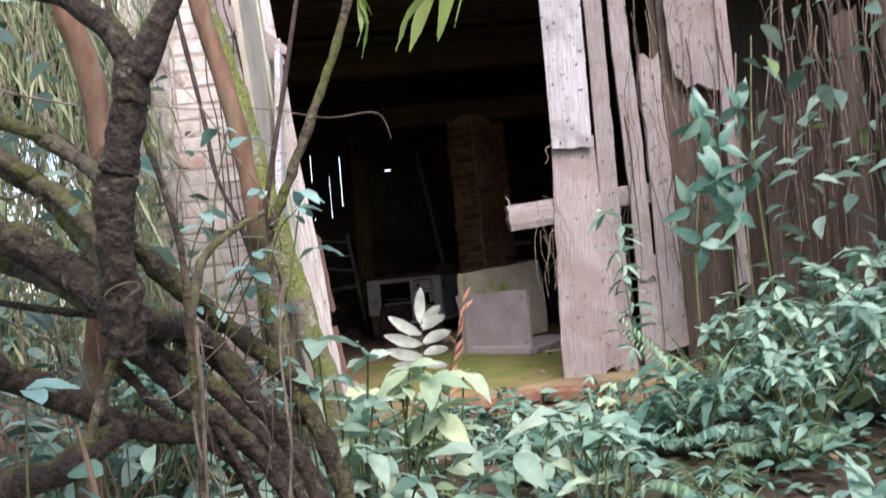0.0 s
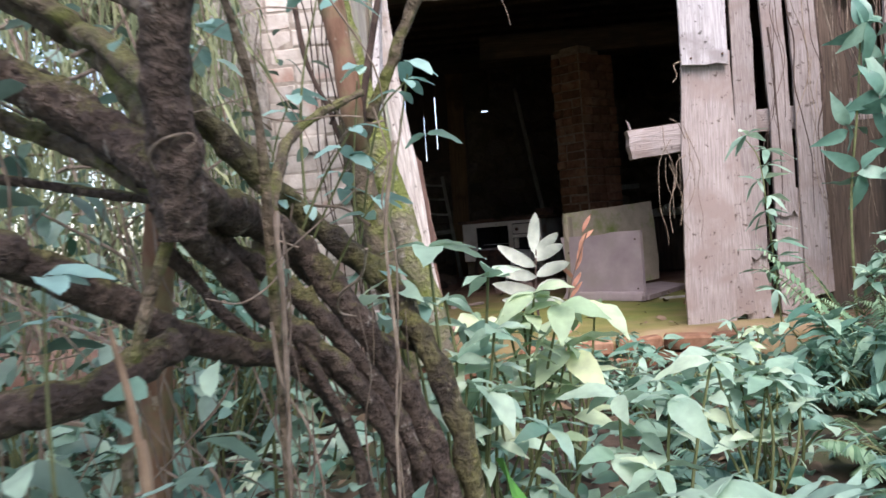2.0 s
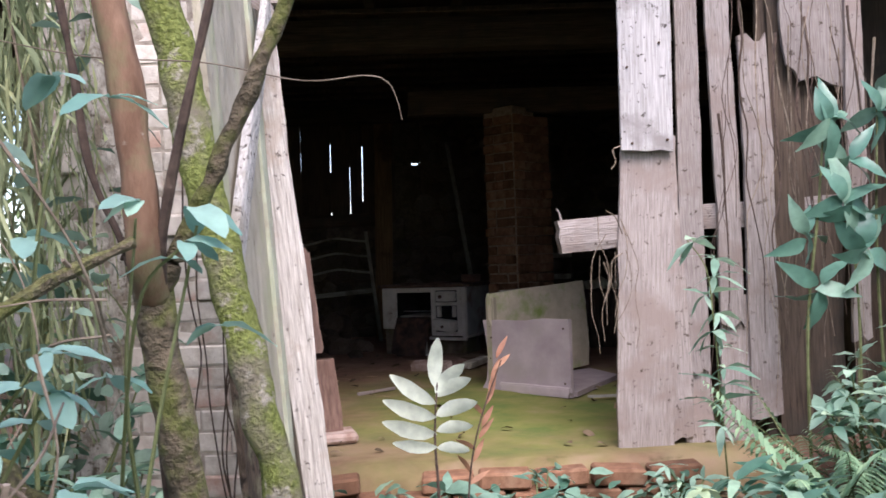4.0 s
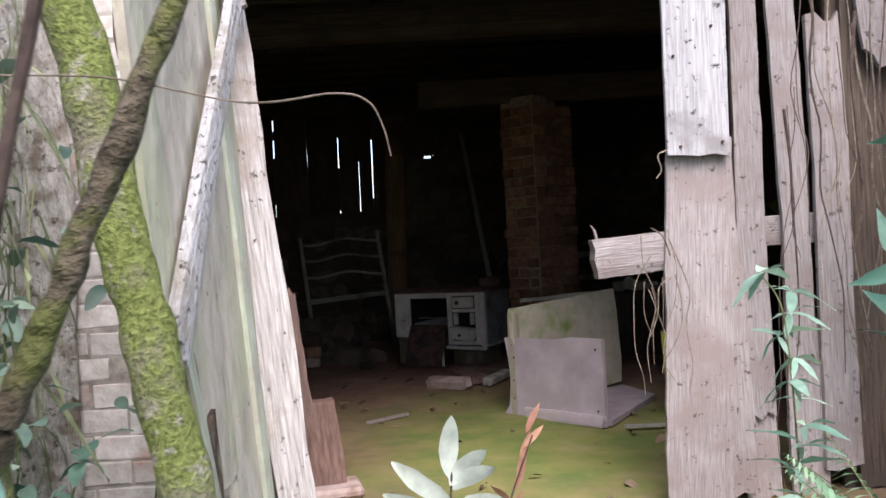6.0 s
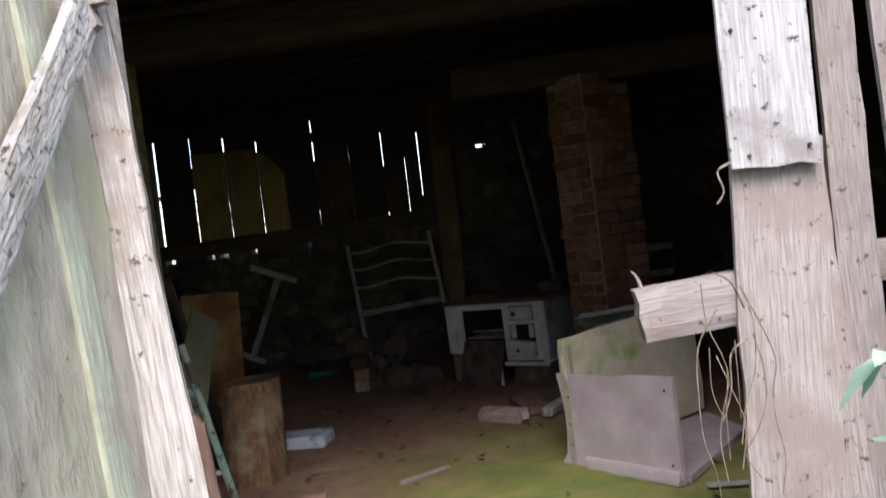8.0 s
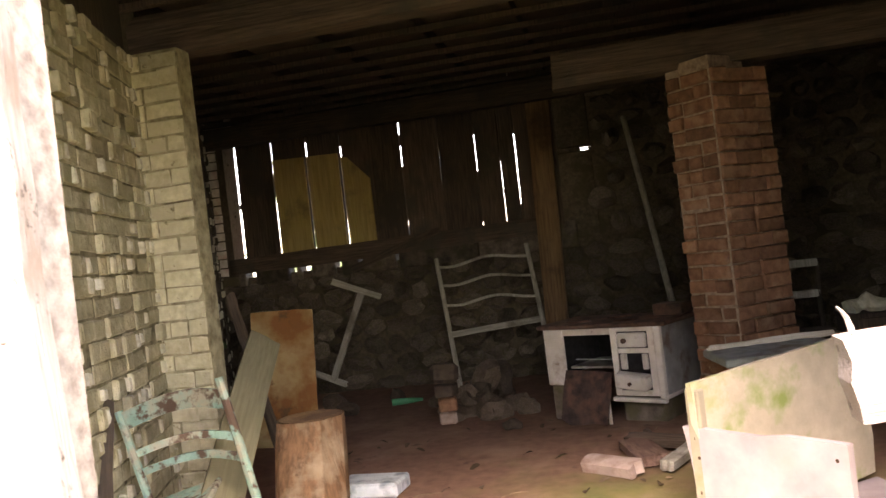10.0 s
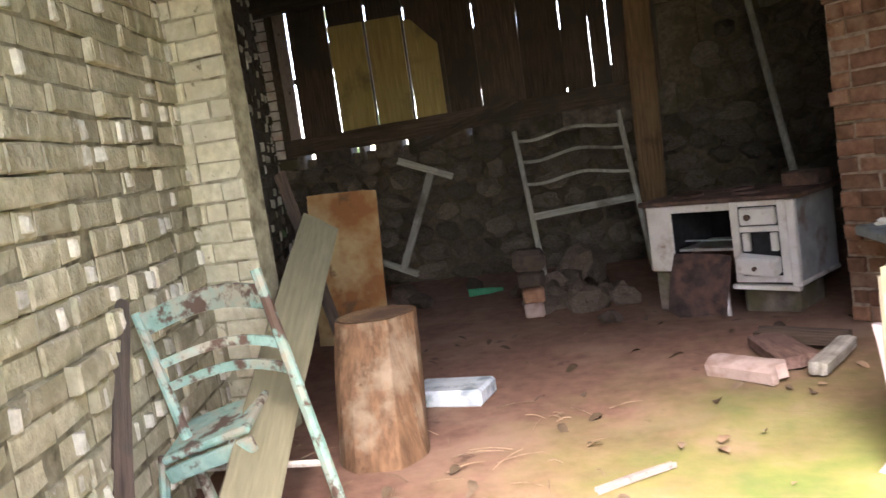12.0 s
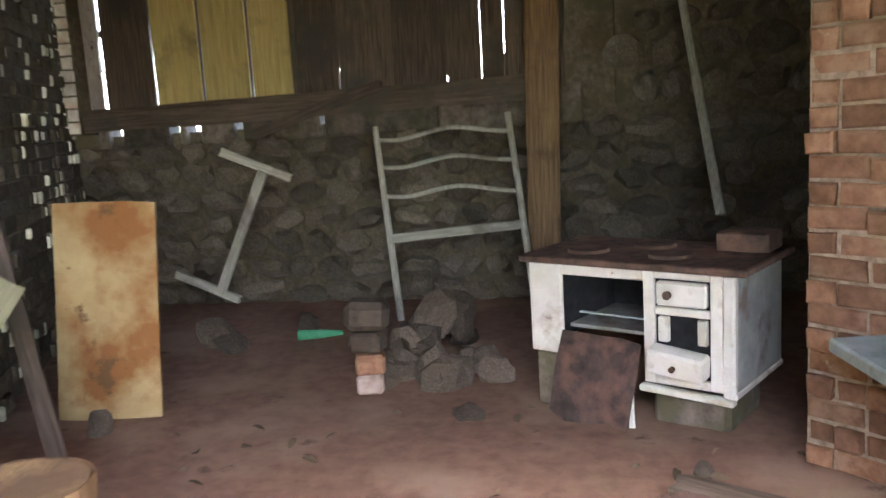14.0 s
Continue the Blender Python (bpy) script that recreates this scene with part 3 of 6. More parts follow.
def make_roof():
    bm = bmesh.new()
    cuboid((-4.4, -0.3, 2.74), (3.5, 6.9, 2.8), bm=bm)
    for x in np.arange(-4.2, 3.4, 0.62):
        cuboid((x, -0.28, 2.64), (x + 0.07, 6.85, 2.74), 0.006, bm)
    for y in np.arange(-0.2, 6.8, 0.34):
        cuboid((-4.35, y, 2.6), (3.45, y + 0.05, 2.636), 0.004, bm)
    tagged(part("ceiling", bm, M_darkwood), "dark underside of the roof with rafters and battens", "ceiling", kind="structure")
    for name, y, z, x0, x1, s in (("beam_front", 2.67, 2.47, -2.5, 3.1, .11), ("beam_middle", 3.74, 2.17, -0.2, 3.1, .1), ("beam_rear", 5.9, 2.48, -3.9, 3.1, .09)):
        ob = part(name, plank_mesh(s * 2, s * 1.6, x1 - x0, int(y * 10), 16, 0.008), M_darkwood, None, "", along((x0, y, z), (x1, y, z)))
        tagged(ob, "dark hewn timber beam under the roof", "beam", kind="structure")


make_roof()


def make_back_boards():
    """The upper back wall: upright boards with daylight between them."""
    root = thing("wall_boards", "upper back wall of upright boards with daylight gaps", "wall", kind="structure")
    edges = [-3.86, -3.45, -3.075, -2.725, -2.39, -2.09, -1.815, -1.46, -1.125, -0.91, -0.765, -0.4]
    slits = [0, .026, .016, .016, .016, .004, .01, .003, .011, .005, .012, 0]
    for k in range(len(edges) - 1):
        a, b = edges[k] + slits[k] / 2, edges[k + 1] - slits[k + 1] / 2
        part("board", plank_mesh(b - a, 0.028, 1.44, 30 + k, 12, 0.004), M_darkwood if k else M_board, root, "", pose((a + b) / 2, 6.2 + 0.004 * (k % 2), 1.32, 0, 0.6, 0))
    rng = random.Random(4)
    # Strips added behind the boards to shorten the daylight slits.
    for x, z, h in ((-3.45, 1.86, .05), (-3.075, 2.02, .22), (-2.725, 1.62, .04), (-2.39, 1.9, .05), (-1.815, 2.27, .1), (-1.815, 1.78, .5), (-1.125, 1.66, .46), (-1.125, 2.45, .45), (-0.91, 2.25, .6), (-0.765, 2.4, .45), (-0.765, 1.44, .22), (-3.45, 2.6, .3), (-3.075, 2.58, .3), (-2.725, 2.54, .32), (-2.39, 2.48, .36), (-2.09, 2.3, .7), (-2.09, 1.7, .4)):
        part("patch_batten", cuboid((x - 0.03, 6.225, z - h / 2), (x + 0.03, 6.243, z + h / 2), 0.003), M_darkwood, root, "added dark strip that blocks daylight in part of a gap")
    # ochre board pieces with a cut upper corner
    pan = tagged(thing("ochre_panel", "ochre-coloured board panel with a cut corner on the back boards", "panel"))
    for a, b, z0, z1, cut in ((-3.05, -2.74, 1.36, 2.24, 0), (-2.71, -2.405, 1.36, 2.23, 0), (-2.375, -2.12, 1.36, 2.18, .22)):
        bm = bmesh.new()
        outline = [(a, z0), (b, z0 + 0.01), (b, z1 - cut), (b - (0.2 if cut else 0.0), z1), (a, z1 + 0.01)]
        if not cut:
            outline.pop(3)
        f = [bm.verts.new((x, 6.158, z)) for x, z in outline]
        g = [bm.verts.new((x, 6.182, z)) for x, z in outline]
        bm.faces.new(f)
        bm.faces.new(g[::-1])
        for i in range(len(f)):
            bm.faces.new((f[i], g[i], g[(i + 1) % len(f)], f[(i + 1) % len(f)]))
        bmesh.ops.recalc_face_normals(bm, faces=bm.faces)
        part("board", bm, M_yellow, pan)
    sill = tagged(part("sill_beam", plank_mesh(0.15, 0.12, 3.4, 77, 16, 0.012), M_darkwood, None, "", along((-3.9, 6.13, 1.285), (-0.55, 6.13, 1.33))), "dark rough beam along the top of the stone wall", "beam", kind="structure")
    # Blocks added to fill the slit, leaving only spots of daylight.
    for k, (a, b) in enumerate(((-3.92, -3.49), (-3.39, -3.05), (-2.97, -2.925), (-2.82, -2.585), (-2.52, -2.35), (-2.31, -1.99), (-1.955, -1.2), (-1.2, -0.3))):
        o = part("packing_stone", cuboid((a, 6.24, 1.1), (b, 6.42, 1.345), 0.015), M_stone)
        tagged(o, "dark stone block added to leave only spots of daylight under the sill beam", "stone", "packing stones")
    for a, b in (((-0.45, 6.27, 1.18), (-0.1, 6.5, 1.95)), ((-0.45, 6.27, 1.995), (-0.1, 6.5, 2.75)), ((-0.45, 6.272, 1.95), (-0.2, 6.49, 1.995)), ((-0.13, 6.272, 1.95), (-0.1, 6.49, 1.98))):
        tagged(part("wall_back_corner", cuboid(a, b, 0.01), M_mortar), "dark stone wall round a small daylight hole", "wall", kind="structure")
    return sill


make_back_boards()

# back wall piers
post = board("timber_post", (-0.56, 6.02, 0.0), (-0.5, 6.02, 2.5), 0.19, 0.15, M_brownpost, None, "", 9, steps=14, rag=0.008)
tagged(post, "upright brown timber post against the back wall", "post")
wbp, mbp, lbp = wall_block("wall_back_pier", (-3.93, 6.05), (-3.56, 6.05), 0.2, 1.2, 2.6, M_mortar, "pale brick pier in the back corner")

# ---- brick pillar ----


def make_pillar():
    a, b, c = (0.44, 3.74), (0.66, 3.53), (0.99, 3.77)
    ob, m1, l1 = wall_block("pillar", a, b, 0.3, -0.05, 2.1, M_redmortar, "free-standing red brick pillar with crumbling edges")
    for f, g, n in ((a, b, 3), (b, c, 4)):
        v = Vector((g[0] - f[0], g[1] - f[1], 0))
        x = v.normalized()
        m = Matrix((x, Vector((-x.y, x.x, 0)), Vector((0, 0, 1)))).transposed().to_4x4()
        m.translation = (f[0], f[1], 0)
        brick_wall(ob, m, v.length, 2.1, M_redbrick, bl=v.length / 2 if n == 4 else 0.2, course=0.078, seed=40 + n, proud=0.008 if n == 3 else 0.003, headers=0.1, gap=0.012 if n == 3 else 0.006)
    in_wall(ob, m1)


make_pillar()

# ---- doorway ----


def make_door():
    """The leaf stands open, swung out towards the walker, and leans with its post."""
    lean = pose(-0.565, -0.47, -0.08, 0, -3.6, 0)
    root = thing("open_door", "open door of wide mottled grey boards with a pale diagonal brace", "door", m=lean)
    face = (1, 0.0, 0)
    y = -0.02
    for k, w in enumerate((0.16, 0.3, 0.31, 0.14)):
        x = -0.05 + 0.025 * (w / 2 - y)
        board("door_board", (x, y - w / 2, (0.12, 0.12, 0.55, 0.85)[k]), (x, y - w / 2, 2.12), w - 0.008, 0.026, M_door, root, "", 60 + k, face, steps=16, rag=0.006)
        y -= w
    board("green_batten", (-0.025, -0.21, 0.1), (-0.025, -0.21, 2.1), 0.08, 0.02, M_palegreen, root, "narrow greenish batten", 66, face, steps=12, rag=0.004)
    board("brace", (0.0, -0.92, 0.89), (0.02, -0.0, 1.88), 0.085, 0.03, M_brace, root, "pale flaking diagonal brace", 67, face, rag=0.008)
    for k, (y0, z1, w) in enumerate(((-0.72, 0.72, 0.08), (-0.8, 0.84, 0.1), (-0.9, 0.87, 0.11))):
        board("rotten_board_end", (-0.018, y0, 0.1), (-0.018, y0, z1), w, 0.02, M_rotten, root, "rotten brown lower end of a door board", 160 + k, face, steps=14, rag=0.022)
    board("green_batten", (-0.014, -0.71, 0.45), (-0.006, -0.86, 0.98), 0.045, 0.018, M_palegreen, root, "narrow pale green batten", 69, face, steps=12, rag=0.006)
    p = board("door_post", (-0.523, -0.565, -0.15), (-0.785, -0.36, 2.35), 0.105, 0.09, M_post, None, "", 70, (0.35, -1, 0), steps=22, rag=0.014)
    tagged(p, "leaning weathered door post, pale and splintered", "door post")
    b = board("cross_board", (-1.0, -0.53, 2.06), (-0.63, -0.53, 1.72), 0.09, 0.03, M_board, None, "", 71, (0, -1, 0))
    tagged(b, "grey board nailed slantwise over the door post", "board")
    r = board("rotten_picket", (-0.53, -0.5, 0.5), (-0.565, -0.48, 0.86), 0.045, 0.03, M_redplank, None, "", 72, (0.3, -1, 0), rag=0.012)
    tagged(r, "rotten red-brown slat hanging by the door post", "slat")
    st = part("rotten_post_stub", plank_mesh(0.165, 0.11, 0.33, 73, 9, 0.014, taper=0.12), M_redplank, None, "", along((-0.625, 0.49, 0.045), (-0.65, 0.5, 0.4), (0.25, -1, 0)))
    tagged(st, "rotten red-brown post stub standing on a flat slab", "post stub")
    slab = part("foot_slab", put_mesh("foot_slab", cuboid((-0.12, -0.1, 0), (0.1, 0.1, 0.045), 0.014), M_pinkcloth), None, None, "", pose(-0.58, 0.46, 0.004, 0, 0, 12))
    tagged(slab, "worn flat slab under the post stub", "slab")


make_door()


def make_front_boards():
    root = thing("wall_front_boards", "front wall of upright weathered boards with gaps", "wall", kind="structure")
    rows = (((0.765, 0.085, -0.12), (0.83, 0.085, 1.32), 0.235, M_board, "", .014), ((0.93, 0.105, 0.02), (0.9, 0.105, 1.22), 0.1, M_board, "", .014),
            ((1.01, 0.11, 0.3), (1.02, 0.11, 2.4), 0.1, M_board, "", .012), ((1.185, 0.12, 0.5), (1.15, 0.12, 2.4), 0.1, M_board, "", .014),
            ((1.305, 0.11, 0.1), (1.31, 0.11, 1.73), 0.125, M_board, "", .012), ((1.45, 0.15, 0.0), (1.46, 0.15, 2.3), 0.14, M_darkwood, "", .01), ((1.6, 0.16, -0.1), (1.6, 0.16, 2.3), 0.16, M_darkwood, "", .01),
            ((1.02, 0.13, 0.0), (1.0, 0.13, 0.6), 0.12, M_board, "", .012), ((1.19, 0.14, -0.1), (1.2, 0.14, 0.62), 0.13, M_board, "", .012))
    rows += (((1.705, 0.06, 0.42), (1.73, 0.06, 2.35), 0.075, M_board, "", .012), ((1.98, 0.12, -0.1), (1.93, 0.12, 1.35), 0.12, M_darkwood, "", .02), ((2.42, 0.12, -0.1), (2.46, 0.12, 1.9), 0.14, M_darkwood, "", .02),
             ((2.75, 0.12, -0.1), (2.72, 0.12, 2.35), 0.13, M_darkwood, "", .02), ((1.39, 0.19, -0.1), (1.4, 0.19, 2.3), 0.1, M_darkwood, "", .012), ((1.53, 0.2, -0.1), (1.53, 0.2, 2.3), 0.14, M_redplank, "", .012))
    for k, (p, q, w, mat, lab, rag) in enumerate(rows):
        board("board", p, q, w, 0.028, mat, root, lab, 80 + k, steps=18, rag=rag)
    board("white_board", (0.815, 0.045, 1.245), (0.83, 0.045, 2.4), 0.225, 0.024, M_whiteboard, root, "flaking whitewashed board nailed over the others", 91, steps=14, rag=0.006)
    board("hanging_board", (1.56, 0.08, 1.5), (1.56, 0.08, 2.3), 0.27, 0.024, M_board, root, "short broken board end", 92, steps=8, rag=0.05)
    board("rail", (0.95, 0.165, 0.96), (1.75, 0.165, 0.99), 0.11, 0.05, M_board, root, "horizontal rail behind the boards", 93)
    st = part("rail_stub", plank_mesh(0.14, 0.085, 0.4, 94, 14, 0.0045), M_board, root, "sawn splintered end of the rail across the doorway", along((0.435, 0.125, 0.895), (0.835, 0.135, 0.925)))
    for x, z in ((0.75, 1.28), (0.9, 1.29), (0.74, 1.6), (0.88, 1.7)):
        part("nail", tube([(x, 0.036, z), (x, 0.024, z)], 0.006, 0.005, 6, 1, 0), M_nail, root)
    sp = part("splinter", tube([(0.455, 0.12, 0.96), (0.445, 0.11, 1.0), (0.43, 0.1, 1.02)], 0.006, 0.002, 5, 2), M_board, root)


make_front_boards()


def make_step():
    root = thing("door_step", "crumbling brick step along the doorway", "step", kind="structure")
    rng = random.Random(8)
    meshes = [put_mesh("step_brick", cuboid((-0.1, -0.055, -0.032), (0.1, 0.055, 0.032), 0.009), M_redbrick) for _ in range(2)]
    for row, z in ((0, -0.11), (1, -0.035)):
        x = -0.62 + 0.1 * row
        while x < 0.85:
            if not (row and rng.random() < 0.18):
                part("brick", rng.choice(meshes), None, root, "", pose(x, -0.2 - 0.02 * rng.random(), z, rng.uniform(-4, 4), rng.uniform(-4, 4), rng.uniform(-7, 7)))
            x += 0.22


make_step()

# ---- things inside ----


def make_stove():
    """Front lower left corner at the origin, x along the front, y into the depth."""
    f = Vector((0.74, -0.4, 0)).normalized()
    m = Matrix((f, Vector((-f.y, f.x, 0)), Vector((0, 0, 1)))).transposed().to_4x4()
    m.translation = (-0.505, 4.3, 0.0)
    root = thing("wood_stove", "white enamel wood stove, chipped, with missing lower panel", "stove", m=m)
    W, D, Z0, Z1 = 0.845, 0.5, 0.17, 0.6
    part("top_plate", cuboid((-0.03, -0.03, Z1), (W + 0.05, D, Z1 + 0.028), 0.006), M_iron, root, "rusty cast iron top plate")
    for x, y in ((.2, .14), (.55, .14), (.4, .33)):
        bm = bmesh.new()
        bmesh.ops.create_cone(bm, cap_ends=True, segments=18, radius1=.085, radius2=.08, depth=.012, matrix=Matrix.Translation((x, y, Z1 + 0.034)))
        part("hob_ring", bm, M_iron, root)
    bm = cuboid((0, 0, Z0 + 0.06), (0.15, 0.02, Z1 - 0.002), 0.006)
    part("left_panel", bm, M_enamel, root)
    part("left_leg", cuboid((0.02, 0.0, 0.0), (0.12, 0.1, Z0 + 0.06), 0.012), M_stone, root, "dark stone block under the stove")
    part("upper_rail", cuboid((0.15, 0, Z1 - 0.045), (0.5, 0.02, Z1 - 0.002), 0.004), M_enamel, root)
    part("oven", cuboid((0.15, 0.06, 0.33), (0.5, D - 0.05, 0.345), 0.002), M_stoveside, root, "oven floor")
    part("oven_lining", cuboid((0.15, D - 0.06, 0.3), (0.5, D - 0.04, Z1 - 0.01)), M_inner_dark, root, "oven lining with the inner dark put into its colour")
    part("oven_side", cuboid((0.135, 0.02, 0.3), (0.15, D - 0.04, Z1 - 0.01)), M_inner_dark, root)
    part("oven_rack", cuboid((0.17, 0.1, 0.38), (0.49, 0.12, 0.386), 0.001), M_slab, root, "pale oven bar")
    # Solid block; its colour stands in for the dark of the fire hole.
    col = part("firebox", cuboid((0.5, 0.012, Z0), (0.8, D - 0.02, Z1 - 0.003), 0.004), M_inner_dark, root, "solid block coloured as the dark of the firebox")
    for a, b in (((0.5, 0, Z0), (0.545, 0.02, Z1 - 0.003)), ((0.755, 0, Z0), (0.8, 0.02, Z1 - 0.003)), ((0.545, 0, Z1 - 0.03), (0.755, 0.02, Z1 - 0.003)), ((0.545, 0, 0.435), (0.755, 0.02, 0.465)), ((0.545, 0, Z0), (0.755, 0.02, 0.205))):
        part("front_frame", cuboid(a, b, 0.003), M_enamel, root)
    dr = part("drawer", cuboid((0.555, -0.014, 0.472), (0.745, 0.02, 0.562), 0.008), M_enamel, root)
    part("knob", tube([(0.605, -0.03, 0.515), (0.605, -0.014, 0.515)], 0.017, 0.014, 10, 2, 0), M_iron, dr, "round dark knob")
    hole = part("fire_door", cuboid((0.56, -0.008, 0.335), (0.6, 0.02, 0.43), 0.004), M_enamel, root)
    part("fire_door_edge", cuboid((0.71, -0.008, 0.335), (0.745, 0.02, 0.43), 0.004), M_enamel, root)
    low = part("ash_drawer", cuboid((-0.11, -0.05, -0.045), (0.11, 0.03, 0.05), 0.01), M_enamel, root, "tilted ash drawer", m=pose(0.64, -0.012, 0.265, 10, 6, 0))
    part("knob", tube([(0.0, -0.066, 0.0), (0.0, -0.05, 0.0)], 0.012, 0.01, 8, 2, 0), M_iron, low, "round dark knob")
    part("right_edge", cuboid((0.8, -0.006, Z0 - 0.02), (W, 0.03, Z1 - 0.002), 0.008), M_enamel, root)
    part("side_panel", cuboid((W - 0.02, 0.03, Z0), (W, D, Z1 - 0.003), 0.004), M_stoveside, root, "grey side panel")
    part("bottom_trim", cuboid((0.48, -0.02, Z0 - 0.02), (0.84, 0.02, Z0 + 0.006), 0.005), M_enamel, root, m=pose(0, 0, 0, 0, 1.5, 0))
    part("side_trim", cuboid((W - 0.012, 0, Z0 - 0.02), (W + 0.006, D, Z0 + 0.004), 0.004), M_enamel, root)
    part("brick_base", cuboid((0.5, 0.06, -0.02), (0.8, 0.4, Z0 - 0.02), 0.02), M_stone, root, "ash and rubble base")
    part("flue_box", cuboid((0.66, 0.3, Z1 + 0.028), (0.86, 0.46, Z1 + 0.1), 0.006), M_iron, root, "rusty flue box")
    pl = part("rusty_sheet", plank_mesh(0.34, 0.008, 0.33, 5, 6, 0.012), M_darkiron, None, "", m @ pose(0.3, -0.1, 0.0, -16, 4, 0))
    tagged(pl, "rusty sheet metal leaning against the stove", "metal sheet")
    poker = part("white_strip", plank_mesh(0.02, 0.012, 0.2, 6, 3, 0.002), M_enamel, None, "", m @ pose(0.475, -0.06, 0.0, -12, -8, 0))
    tagged(poker, "narrow white strip leaning on the stove", "strip")


make_stove()


def make_headboard():
    root = thing("bed_headboard", "pale bed headboard with three wavy rails leaning on the back wall", "headboard")
    lp, lq, rp, rq = Vector((-1.405, 5.72, 0.0)), Vector((-1.53, 5.9, 1.15)), Vector((-0.59, 5.7, 0.0)), Vector((-0.73, 5.9, 1.19))
    for k, (p, q) in enumerate(((lp, lq), (rp, rq))):
        part("post", tube([p, (p + q) / 2, q], 0.022, 0.019, 8, 6, 0.04), M_greywood, root)
    a, b = lp.lerp(lq, 0.42), rp.lerp(rq, 0.46)
    board("bottom_rail", a, b, 0.05, 0.03, M_greywood, root, "", 3, rag=0.003)
    for f in (0.64, 0.79, 0.93):
        p, q = lp.lerp(lq, f), rp.lerp(rq, f - 0.02)
        mid = p.lerp(q, 0.55) + Vector((0, -0.01, 0.045))
        part("wavy_rail", tube([p, p.lerp(q, 0.2) + Vector((0, 0, -0.005)), mid, p.lerp(q, 0.85) + Vector((0, 0, 0.012)), q], 0.013, 0.013, 6, 5, 0.05), M_greywood, root)
    t = thing("trestle_leg", "grey wooden trestle leg, an H lying askew by the back wall", "trestle")
    for k, (p, q, w) in enumerate((((-2.43, 5.68, 1.06), (-2.02, 5.72, 0.88), 0.05), ((-2.18, 5.7, 0.93), (-2.52, 5.68, 0.2), 0.055), ((-2.79, 5.66, 0.33), (-2.41, 5.7, 0.15), 0.05))):
        board("bar" if k != 1 else "stem", p, q, w, 0.035, M_greywood, t, "", 20 + k, rag=0.004)
    s = part("leaning_pole", tube([(0.4, 5.5, 0.6), (0.31, 5.72, 1.3), (0.2, 5.95, 2.15)], 0.026, 0.022, 8, 6, 0.04), M_greywood)
    tagged(s, "straight grey-green pole leaning from the stove to the wall", "pole")
    b1 = board("slanting_board", (-2.32, 5.98, 1.15), (-1.5, 5.98, 1.4), 0.06, 0.03, M_darkwood, None, "", 25, rag=0.008)
    tagged(b1, "grey board lying aslant on the stone wall", "board")


make_headboard()


